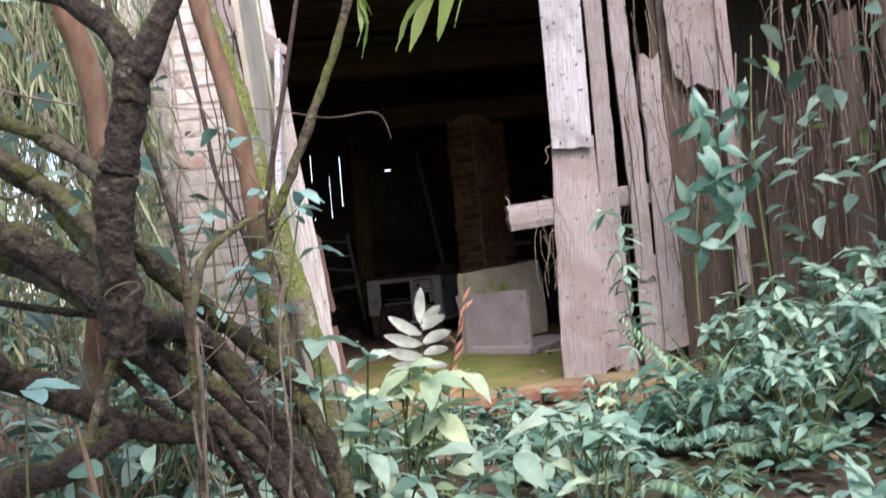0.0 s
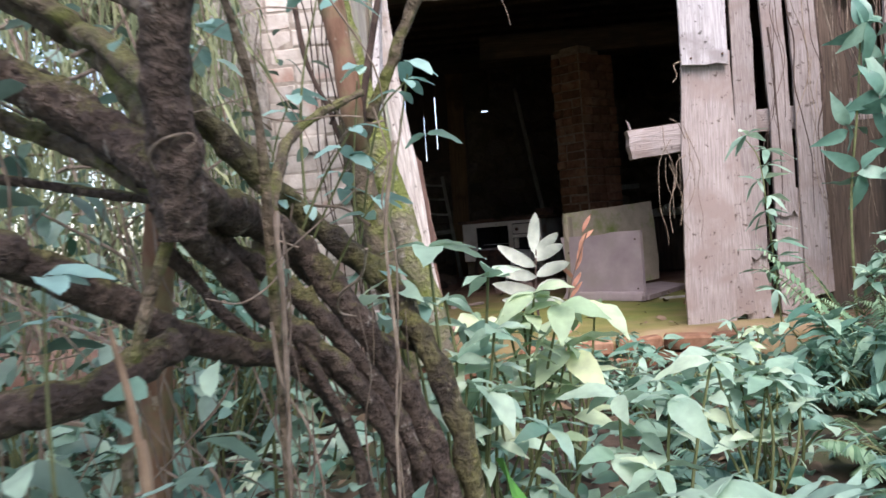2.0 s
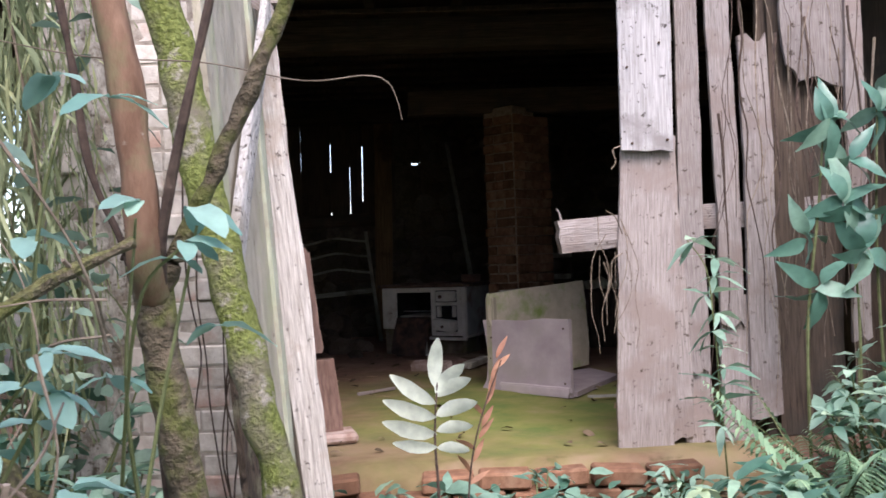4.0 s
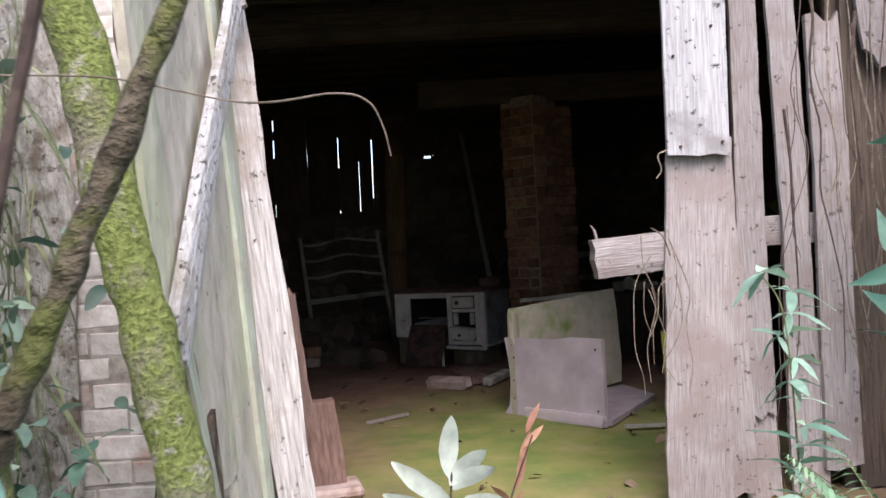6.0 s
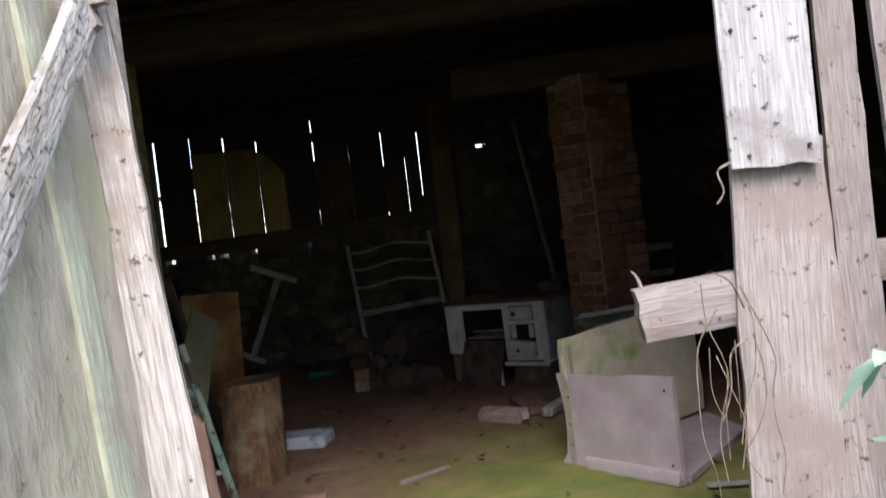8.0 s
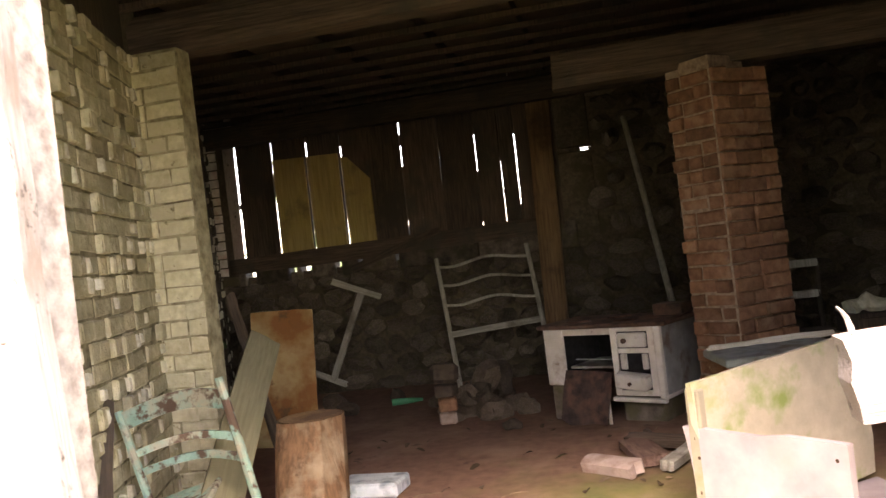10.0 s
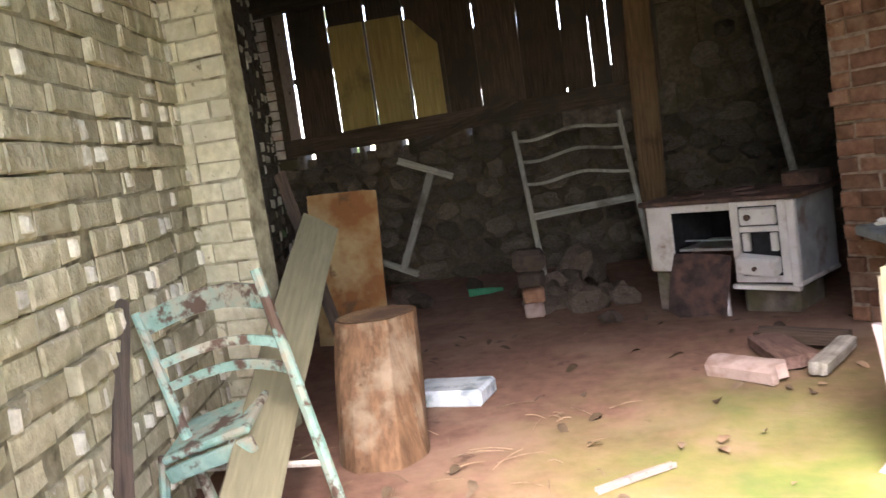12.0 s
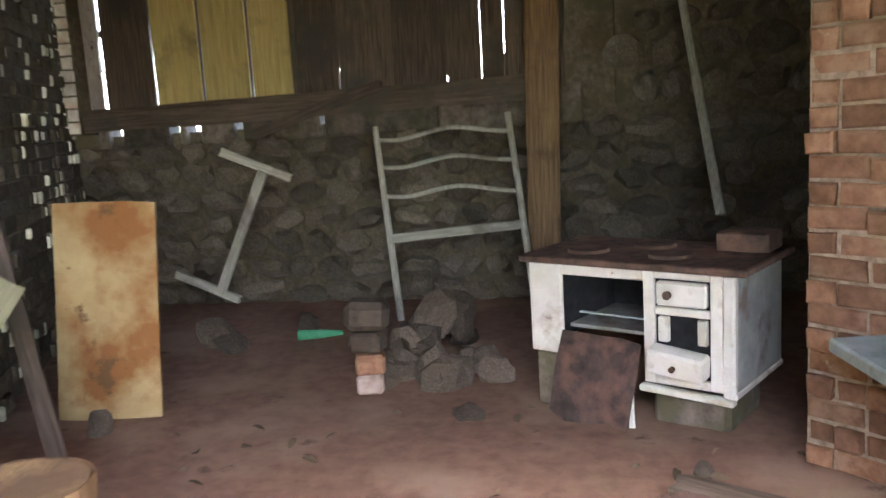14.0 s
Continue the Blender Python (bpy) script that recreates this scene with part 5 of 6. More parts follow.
    part("hanging_root", tube([(-0.598, -2.93, 0.6), (-0.596, -2.95, 0.557), (-0.594, -2.95, 0.486), (-0.597, -2.95, 0.407), (-0.6, -2.95, 0.312), (-0.607, -2.95, 0.2), (-0.61, -2.95, -0.3)], .004, .0035, 6, 6, 0.3, seed=35, freq=40), M_vine, root, "pale hanging root")
    slim = thing("slim_sapling", "thin bare sapling stem standing in the tangle", "tree")
    part("stem", tube([(-0.62, -2.93, -0.35), (-0.612, -2.93, 0.4), (-0.61, -2.93, 0.66), (-0.614, -2.93, 0.74), (-0.626, -2.93, 0.82), (-0.645, -2.94, 0.91), (-0.665, -2.94, 1.0), (-0.72, -2.94, 1.3)], .008, .006, 8, 8, 0.2, seed=36), M_mossbark, slim)
    stake = part("dry_stake", tube([(-0.69, -3.2, -0.38), (-0.703, -3.2, 0.274), (-0.709, -3.2, 0.351), (-0.716, -3.2, 0.408), (-0.73, -3.2, 0.478)], .008, .0035, 7, 6, 0.2, seed=37), M_straw)
    tagged(stake, "dry split cane standing in the undergrowth", "cane")


make_fallen_tree()


def make_tree_twigs():
    """Dead twigs, tendrils and small leaves caught in the tangle."""
    rng = random.Random(55)
    bm, mats = bmesh.new(), []
    for k in range(120):
        x, y, z = rng.uniform(-1.6, -0.42), rng.uniform(-3.05, -2.45), rng.uniform(-0.1, 1.25)
        if z > 0.9 + 0.5 * (-0.7 - x):
            continue
        a, up = rng.uniform(0, 6.3), rng.gauss(-0.2, 0.7)
        pts = [(x, y, z)]
        for _ in range(4):
            a += rng.gauss(0, 0.5)
            up += rng.gauss(0, 0.3)
            x, y, z = x + 0.07 * math.cos(a), y + 0.05 * math.sin(a), z + 0.07 * up
            pts.append((x, y, z))
        if max(p[0] for p in pts) < -0.36:
            tube(pts, rng.choice((0.0012, 0.0015, 0.002, 0.003)), 0.001, 5, 4, 0.3, bm)
    for k in range(34):
        x, y, z = rng.uniform(-1.2, -0.4), rng.uniform(-3.05, -2.6), rng.uniform(0.3, 0.75)
        pts = []
        while z > -0.35:
            pts.append((x, y, z))
            x, y, z = x + rng.gauss(0.004, 0.016), y + rng.gauss(0, 0.012), z - rng.uniform(0.06, 0.12)
        tube(pts, rng.choice((0.0012, 0.0015, 0.002, 0.0028)), 0.0012, 5, 4, 0.3, bm)
    for k in range(1100):
        x, y = rng.uniform(-1.7, -0.4), rng.uniform(-3.4, -2.2)
        mats.append(leaf_at((x, y, ground_z(x, y) + abs(rng.gauss(0, 0.32))), rng.uniform(0, 360), rng.uniform(-40, 30), rng.uniform(-40, 40), rng.uniform(0.04, 0.09)))
    tagged(part("tangle_twigs", bm, M_vine), "dead twigs and roots tangled round the tree", "twigs", kind="stuff")
    tagged(new("tangle_leaves", leaves_mesh("tangle_leaves", "oval", mats, M_shrub_leaf)), "small leaves scattered through the tangle", "foliage", kind="stuff")


make_tree_twigs()


def pole(name, label, pts, r0, r1, material, seed):
    root = thing(name, label, "tree")
    part("trunk", tube(pts, r0, r1, 14, 10, 0.16, seed=seed), material, root, smooth=True)
    a = Vector(pts[-2])
    part("branch", tube([a, a + Vector((-0.12, 0.05, 0.2)), a + Vector((-0.3, 0.12, 0.55))], r1 * 0.5, r1 * 0.25, 8, 6, 0.15, seed=seed + 1), material, root, smooth=True)
    return root


pa = thing("reddish_sapling", "slender reddish tree with a knotty fork beside the door", "tree")
part("trunk", tube([(-0.48, -2.12, -0.25), (-0.52, -2.13, 0.25), (-0.557, -2.135, 0.53), (-0.573, -2.14, 0.65), (-0.588, -2.145, 0.77), (-0.592, -2.15, 0.82)], 0.029, 0.034, 12, 8, 0.13, seed=41), M_mossbark, pa, smooth=True)
part("stem", tube([(-0.585, -2.15, 0.77), (-0.584, -2.2, 0.83), (-0.588, -2.195, 0.9), (-0.597, -2.185, 0.99), (-0.61, -2.17, 1.07), (-0.629, -2.157, 1.18), (-0.681, -2.128, 1.4), (-0.8, -2.08, 1.9), (-0.95, -2.05, 2.5)], 0.028, 0.026, 12, 8, 0.1, seed=42), M_redbark, pa, "reddish-brown stem", smooth=True)
part("branch", tube([(-0.58, -2.15, 0.76), (-0.547, -2.16, 0.826), (-0.513, -2.16, 0.895), (-0.485, -2.16, 0.953), (-0.436, -2.16, 1.06), (-0.404, -2.16, 1.13), (-0.292, -2.17, 1.391), (-0.18, -2.2, 1.75)], 0.015, 0.012, 10, 8, 0.2, seed=43, freq=30), M_mossbark, pa, smooth=True)
part("branch", tube([(-0.57, -2.16, 0.77), (-0.555, -2.2, 0.86), (-0.515, -2.22, 1.02), (-0.47, -2.22, 1.2), (-0.4, -2.22, 1.5)], 0.009, 0.006, 8, 8, 0.1, seed=44), M_darkvine, pa, "thin dark branch")
pole("mossy_tree", "leaning tree trunk with patchy green moss before the door", [(-0.39, -1.68, -0.25), (-0.465, -1.65, 0.265), (-0.512, -1.63, 0.459), (-0.553, -1.61, 0.616), (-0.612, -1.56, 0.86), (-0.668, -1.53, 1.08), (-0.727, -1.5, 1.36), (-0.85, -1.48, 1.85), (-0.95, -1.45, 2.3)], 0.038, 0.05, M_mosstrunk, 45)
pole("slender_tree", "pinkish slender trunk behind the tangled tree", [(-1.0, -2.55, -0.3), (-0.9, -2.64, 0.4), (-0.81, -2.74, 0.82), (-0.796, -2.75, 1.006), (-0.819, -2.75, 1.162), (-0.853, -2.75, 1.295), (-0.9, -2.75, 1.5), (-1.05, -2.75, 2.1)], 0.026, 0.03, M_redbark, 46)


def make_vines():
    rng = random.Random(12)
    w = part("bare_vine", tube([(-1.1, -1.66, 1.33), (-0.85, -1.68, 1.272), (-0.606, -1.7, 1.248), (-0.39, -1.77, 1.188), (-0.262, -1.78, 1.192), (-0.216, -1.77, 1.18), (-0.197, -1.76, 1.145), (-0.188, -1.76, 1.103)], 0.0016, 0.0013, 6, 10, 0.1), M_vine)
    tagged(w, "bare pale vine stretched across the doorway", "vine")
    d = thing("dark_climber", "thin dark climbing stem", "vine")
    part("side_twig", tube([(-0.65, -2.1, 0.83), (-0.62, -2.14, 0.86), (-0.59, -2.16, 0.84)], 0.004, 0.002, 6, 6, 0.2), M_darkvine, d)
    part("stem", tube([(-0.79, -2.16, 1.7), (-0.754, -2.144, 1.433), (-0.712, -2.127, 1.15), (-0.692, -2.117, 0.98), (-0.645, -2.107, 0.85), (-0.62, -2.1, 0.74), (-0.607, -2.09, 0.62), (-0.59, -2.08, 0.3), (-0.58, -2.08, -0.28)], 0.007, 0.006, 8, 8, 0.25), M_darkvine, d)
    bm, dark = bmesh.new(), bmesh.new()
    for k in range(9):
        x, y = 0.66 + rng.uniform(-0.11, 0.05), rng.uniform(-0.02, 0.06)
        z, pts = rng.uniform(0.75, 0.98), []
        low = rng.choice((0.05, 0.3, 0.45, 0.55))
        while z > low:
            pts.append((x, y, z))
            x += rng.gauss(0, 0.022)
            y += rng.gauss(-0.002, 0.012)
            z -= rng.uniform(0.06, 0.14)
        if len(pts) > 2:
            tube(pts, 0.002, 0.0014, 5, 4, 0.1, bm)
    for k in range(150):
        x, y = rng.choice((rng.uniform(1.08, 1.75), rng.uniform(1.75, 2.9), rng.gauss(2.1, 0.12), rng.gauss(2.55, 0.1))), rng.uniform(-0.2, 0.03)
        z, pts = rng.uniform(1.2, 2.35), []
        low = rng.uniform(0.0, 0.9)
        while z > low:
            pts.append((x, y, z))
            x += rng.gauss(0, 0.02)
            y += rng.gauss(0, 0.008)
            z -= rng.uniform(0.1, 0.2)
        tube(pts, rng.choice((0.0015, 0.002, 0.003, 0.006)), 0.0015, 5, 3, 0.1, bm if k % 3 == 0 else dark)
    for pts in ([(0.69, 0.02, 0.9), (0.66, 0.0, 0.97), (0.62, 0.0, 1.0)], [(0.7, 0.03, 1.27), (0.66, 0.0, 1.25), (0.67, 0.0, 1.2), (0.65, 0.0, 1.17)], [(0.69, 0.03, 0.82), (0.64, 0.0, 0.79), (0.63, 0, 0.7), (0.6, 0.0, 0.62)]):
        tube(pts, 0.003, 0.002, 5, 5, 0, bm)
    tagged(part("hanging_roots", dark, M_darkvine), "thin dark roots hanging over the boards and the recess", "vine", kind="stuff")
    tagged(part("hanging_roots", bm, M_vine), "thin pale roots and tendrils hanging over the boards", "vine", kind="stuff")
    bm = bmesh.new()
    for k in range(90):
        far = rng.random()
        x, y = -1.2 - 1.7 * far, rng.uniform(-2.6, -0.65)
        z, pts = rng.uniform(1.0, 2.6), []
        low = max(ground_z(x, y), rng.uniform(-0.4, 0.9))
        sx = rng.gauss(0, 0.03)
        while z > low:
            pts.append((x, y, z))
            x += sx + rng.gauss(0, 0.022)
            y += rng.gauss(0, 0.025)
            z -= rng.uniform(0.12, 0.25)
        if len(pts) > 2:
            r = rng.choice((0.0015, 0.002, 0.003, 0.005))
            tube(pts, r, r * 0.7, 5, 3, 0.1, bm)
    for k in range(110):
        x, y, z = rng.uniform(-2.8, -0.75), rng.uniform(-3.0, -0.8), rng.uniform(-0.2, 1.3)
        a, up = rng.uniform(0, 6.3), rng.gauss(0.1, 0.35)
        pts = [(x, y, z)]
        for _ in range(4):
            a += rng.gauss(0, 0.4)
            x, y, z = x + 0.14 * math.cos(a), y + 0.1 * math.sin(a), z + 0.14 * up + rng.gauss(0, 0.02)
            pts.append((x, y, z))
        if all(p[1] < -0.75 and p[0] < (-0.6 if p[1] < -2.3 else -1.1) for p in pts):
            tube(pts, rng.uniform(0.004, 0.009), 0.003, 5, 3, 0.1, bm)
    tagged(part("vine_thicket", bm, M_vine), "thicket of hanging bare vines and twigs", "vine", kind="stuff")
    bm = bmesh.new()
    for k in range(6):
        x, y = -0.9 - 0.09 * k * rng.random(), rng.uniform(-0.75, -0.5)
        z, pts = 2.4, []
        while z > -0.1:
            pts.append((x, y, z))
            x += rng.gauss(0.012, 0.02)
            y = min(y + rng.gauss(0, 0.02), -0.47)
            z -= rng.uniform(0.12, 0.22)
        tube(pts, rng.choice((0.003, 0.004, 0.007)), 0.003, 5, 3, 0.1, bm)
    tagged(part("wall_creepers", bm, M_darkvine), "dark creepers trailing down the whitewashed bricks", "vine", kind="stuff")


make_vines()

# ---- plants ----


def spray(p, n, size, rng, lift=25, wide=1.0, fall=60):
    """Leaves round a stem's tip."""
    turn = rng.uniform(0, 360)
    return [leaf_at(p, turn + 360 * k / n + rng.uniform(-18, 18), lift + rng.uniform(-fall, 28), rng.uniform(-35, 35), size * rng.uniform(0.55, 1.15), wide) for k in range(n)]


def plant(name, label, at, height, tips, leaves, size, kind, material, seed, spread=0.16, lean=(0, 0), wide=1.0, lift=20, group="", fall=60):
    """A bush of a few stems, each with sprays of leaves."""
    rng = random.Random(seed)
    x, y = at
    z = ground_z(x, y) - 0.03
    root = thing(name, label, "plant", group)
    bm, mats = bmesh.new(), []
    for k in range(tips):
        a = rng.uniform(0, 6.3)
        h = height * rng.uniform(0.55, 1.0)
        r = spread * rng.uniform(0.2, 1.0)
        tip = Vector((x + math.cos(a) * r + lean[0] * h, y + math.sin(a) * r + lean[1] * h, z + h))
        mid = Vector((x, y, z)).lerp(tip, 0.5) + Vector((rng.gauss(0, 0.02), rng.gauss(0, 0.02), 0.03))
        tube([(x + rng.gauss(0, 0.02), y + rng.gauss(0, 0.02), z), mid, tip], 0.005, 0.003, 5, 4, 0, bm)
        mats += spray(tip, leaves, size, rng, lift=lift, wide=wide, fall=fall)
        for _ in range(max(1, leaves // 3)):
            mats += spray(Vector((x, y, z)).lerp(tip, rng.uniform(0.45, 0.9)) + Vector((rng.gauss(0, .02), rng.gauss(0, .02), 0.02)), 2, size * 0.85, rng, lift=lift, wide=wide, fall=fall)
    tagged(part("stem_tangle", bm, M_stem, root), kind="stuff")
    tagged(part("leaves", leaves_mesh("leaves", kind, mats, material), None, root), kind="stuff")
    return root


def make_silver_plant():
    root = thing("silver_leaf_plant", "young plant with a fan of silvery white leaves in the doorway", "plant")
    x, y = -0.135, -1.03
    part("stem", tube([(x + 0.01, y, ground_z(x, y) - 0.03), (x + 0.005, y, 0.15), (x - 0.0, y, 0.3), (x + 0.012, y, 0.46)], 0.005, 0.003, 6, 6, 0), M_darkvine, root)
    rows = ((0.445, 0, 88, 0.115), (0.43, 1, 48, 0.115), (0.40, 0, 150, 0.12), (0.42, 1, 30, 0.11), (0.36, 0, 165, 0.125), (0.365, 1, 22, 0.12), (0.31, 0, 170, 0.125), (0.32, 1, 12, 0.1), (0.275, 0, 178, 0.1), (0.27, 1, 0, 0.09))
    for k, (z, side, ang, s) in enumerate(rows):
        m = Matrix.Translation((x + 0.006, y - 0.004 * (k % 3), z)) @ Euler((radians(-78 if side or k == 0 else 78), radians(-ang), 0)).to_matrix().to_4x4() @ Matrix.Diagonal((s, s * 0.8, s, 1)) @ Matrix.Diagonal((1.05 if side else 1.3, 1, 1, 1))
        part("leaf", leaves_mesh("leaf", "oval", [m], M_white_leaf), None, root)
    dry = thing("dry_frond", "withered red-brown frond beside the silvery plant", "plant")
    part("stem", tube([(-0.05, -0.88, ground_z(-.05, -.88) - 0.02), (-0.03, -0.88, 0.14), (0.01, -0.88, 0.32), (0.08, -0.88, 0.5)], 0.004, 0.002, 6, 6, 0), M_darkvine, dry)
    rng = random.Random(2)
    mats = []
    for k in range(12):
        f = 0.12 + 0.035 * k
        p = (-0.035 + 0.26 * max(0, f - 0.12), -0.88, f)
        mats.append(leaf_at(p, rng.choice((10, 190, 20)), 45 + rng.uniform(-15, 25), 60, 0.08, 1.0))
    part("leaves", leaves_mesh("leaves", "lance", mats, M_dry_leaf), None, dry)


make_silver_plant()


def frond(base, yaw, length, arch, rng, mats, bm, rise=0.6, leaf=0.27):
    """A fern frond: a rib with two rows of leaflets."""
    pts = []
    for k in range(9):
        f = k / 8
        d = length * f * (1 - 0.25 * f * arch)
        pts.append(Vector(base) + Vector((math.cos(radians(yaw)) * d, math.sin(radians(yaw)) * d, length * (rise * f - arch * 0.75 * f * f))))
    tube(pts[::2], 0.003, 0.001, 4, 3, 0, bm)
    fine = spline(pts, 3)
    for i, p in enumerate(fine[3:], 3):
        f = i / len(fine)
        s = length * leaf * math.sin(math.pi * min(1, f * 0.88 + 0.12)) + 0.012
        for side in (-1, 1):
            mats.append(leaf_at(p, yaw + side * (72 - 30 * f), -8 + rng.uniform(-8, 8), rng.uniform(-8, 8), s, 0.9))


def fern(at, n, length, seed, z=None, yaw0=0, group="ferns", material=None, leaf=0.27, rise=(0.5, 0.95)):
    rng = random.Random(seed)
    x, y = at
    zz = ground_z(x, y) if z is None else z
    root = thing("fern", "green fern with arching feathery fronds", "fern", group)
    bm, mats = bmesh.new(), []
    for k in range(n):
        frond((x, y, zz), yaw0 + 360 * k / n + rng.uniform(-20, 20), length * rng.uniform(0.75, 1.1), rng.uniform(0.5, 0.9), rng, mats, bm, rng.uniform(*rise), leaf)
    part("ribs", bm, M_stem, root)
    tagged(part("fronds", leaves_mesh("fronds", "lance", mats, material or M_teal_leaf), None, root), kind="stuff")


def make_plants():
    rng = random.Random(77)
    for k, (x, y, n, l) in enumerate(((0.9, -0.95, 6, .3), (1.05, -0.75, 7, .34), (0.55, -1.3, 6, .24), (1.15, -1.5, 6, .3), (0.35, -1.7, 5, .22), (0.75, -1.75, 6, .26), (1.35, -1.1, 6, .32), (0.5, -0.7, 5, .2), (1.0, -2.1, 6, .25), (0.15, -2.2, 5, .2), (0.28, -1.35, 7, .22), (0.62, -2.2, 7, .24), (0.82, -1.3, 7, .28), (0.5, -2.6, 7, .2), (1.15, -2.6, 7, .26), (0.3, -0.95, 6, .2), (0.9, -2.9, 7, .22), (0.72, -0.62, 7, .24))):
        fern((x, y), n, l, 100 + k, material=M_fern_leaf if k % 2 else None)
    for k, (x, y) in enumerate(((1.32, -0.58), (1.2, -0.66), (1.52, -0.6))):
        fern((x, y), 9, (0.5, 0.62, 0.46)[k], 130 + k, material=M_fern_leaf, leaf=0.13, rise=(1.0, 1.4))
    broad = "leafy plant with broad pale green leaves on the bank"
    for k, (x, y, h, s, mat, tips) in enumerate(((-0.43, -2.5, .82, .115, M_pale_leaf, 8), (-0.33, -2.42, .8, .1, M_pale_leaf, 6), (-0.24, -2.06, .68, .13, M_lime_leaf, 8), (-0.12, -1.95, .6, .12, M_lime_leaf, 7), (0.02, -2.6, .4, .15, M_pale_leaf, 6), (0.04, -2.3, .5, .12, M_pale_leaf, 6), (0.3, -2.05, .45, .11, M_pale_leaf, 6), (0.42, -1.95, .4, .1, M_shrub_leaf, 6), (-0.3, -2.3, .5, .1, M_shrub_leaf, 6), (0.62, -1.1, .34, .09, M_lime_leaf, 4))):
        plant("broadleaf_plant", broad, (x, y), h, tips, 5, s, "broad", mat, 200 + k, 0.15, group="broadleaf plants", lift=0, fall=30)
    lance = "leafy plant with long pointed blue-green leaves"
    spots = []
    for k in range(46):
        spots.append((rng.uniform(0.0, 1.9), rng.uniform(-3.3, -0.6)))
    for k, (x, y) in enumerate(spots):
        if abs(x - 0.1) < 0.3 and y < -2.9:
            x += 0.5
        h = 0.16 + 0.14 * rng.random() + (0.12 if x > 1.0 else 0)
        plant("undergrowth_plant", lance, (x, y), h, 5, 6, rng.choice((0.05, 0.06, 0.08, 0.1, 0.15)), "lance" if k % 3 else "broad", M_shrub_leaf if k % 3 == 1 else M_teal_leaf, 300 + k, 0.2, wide=1.2 if k % 3 else 0.75, group="undergrowth")
    shrub = "bushy shrub with many blue-green oval leaves before the front boards"
    for k, (x, y, h) in enumerate(((1.5, -0.8, .55), (1.6, -1.0, .72), (1.45, -0.45, .6), (1.85, -0.7, .75), (1.75, -1.3, .62), (2.1, -1.1, .8), (1.35, -1.3, .5))):
        plant("shrub", shrub, (x, y), h, 16, 6, 0.105, "oval" if k % 2 else "broad", M_shrub_leaf, 400 + k, 0.34, wide=0.85, group="shrubs")
    bamboo = "grassy plant with long arching pointed leaves"
    for k, (x, y, h, s) in enumerate(((-0.27, -2.97, .42, .17), (-0.12, -2.95, .3, .17), (0.2, -3.0, .3, .2), (0.5, -2.8, .32, .2), (0.85, -2.6, .34, .2), (1.2, -2.4, .32, .2), (0.05, -2.7, .34, .19), (0.3, -2.6, .36, .2), (-0.55, -3.5, .2, .16), (-0.95, -3.3, .22, .16), (0.35, -2.5, .2, .17), (0.75, -3.3, .18, .2), (1.3, -3.0, .2, .2))):
        plant("blade_plant", bamboo, (x, y), h, 4, 6, s, "lance", M_shrub_leaf, 500 + k, 0.12, wide=1.1, lift=35, group="blade plants")
    for k, (x, y, h) in enumerate(((-0.75, -3.35, .3), (-1.0, -3.15, .35), (-1.3, -3.3, .3), (-0.8, -2.45, .35), (-1.1, -2.3, .5), (-1.4, -2.7, .5), (-0.6, -3.15, .25), (-1.5, -2.2, .7), (-1.15, -1.7, .6), (-1.4, -1.3, .8), (-0.95, -1.4, .5), (-1.7, -1.7, .9), (-0.85, -2.05, .35), (-1.0, -1.05, .4), (-1.25, -0.95, .8), (-1.32, -0.8, 1.1), (-1.15, -1.3, .6), (-1.2, -2.0, .7))):
        plant("thicket_plant", "small-leaved plant in the shade of the tangled tree", (x, y), h, 9, 5, 0.085, "oval", M_teal_leaf if k % 3 else M_pale_leaf, 600 + k, 0.25, group="thicket plants")
    gb = thing("blade_plant", "single broad bright green blade leaf", "plant")
    part("leaf", leaves_mesh("leaf", "lance", [leaf_at((-0.14, -3.14, ground_z(-0.14, -3.14)), 120, 78, 10, 0.62, 0.5)], M_fresh_leaf), None, gb)
    # climber with large leaves on the front boards
    root = thing("large_leaf_climber", "climber with large glossy blue-green leaves over the boards", "climber")
    bm, mats = bmesh.new(), []
    for pts in ([(1.3, -0.3, -0.1), (1.3, -0.32, 0.5), (1.35, -0.34, 0.95), (1.38, -0.35, 1.27)], [(1.5, -0.3, 0.0), (1.5, -0.32, 0.6), (1.46, -0.34, 0.98)], [(1.6, -0.3, 0.2), (1.58, -0.32, 0.8), (1.6, -0.33, 1.34)], [(1.7, -0.3, 0.3), (1.66, -0.32, 1.1), (1.72, -0.3, 1.7)]):
        tube(pts, 0.007, 0.004, 6, 6, 0.1, bm)
    for p, n, s in (((1.39, -0.36, 1.28), 7, .19), ((1.45, -0.35, 0.98), 8, .21), ((1.53, -0.34, 0.8), 7, .22), ((1.34, -0.33, 0.66), 6, .19), ((1.6, -0.33, 1.32), 6, .16), ((1.3, -0.34, 0.86), 5, .17), ((1.66, -0.32, 1.0), 5, .17), ((1.47, -0.34, 1.14), 5, .16)):
        turn = rng.uniform(0, 360)
        for k in range(n):
            tilt = Euler((radians(rng.uniform(0, 85)), radians(-(turn + 360 * k / n + rng.uniform(-40, 40))), radians(rng.uniform(-50, 50)))).to_matrix().to_4x4()
            mats.append(Matrix.Translation(Vector(p) + Vector((rng.gauss(0, 0.012), -0.004 * k, rng.gauss(0, 0.012)))) @ tilt @ Matrix.Diagonal((s * rng.uniform(0.7, 1.1), s * 0.75, s, 1)))
    tagged(part("stem_tangle", bm, M_stem, root), kind="stuff")
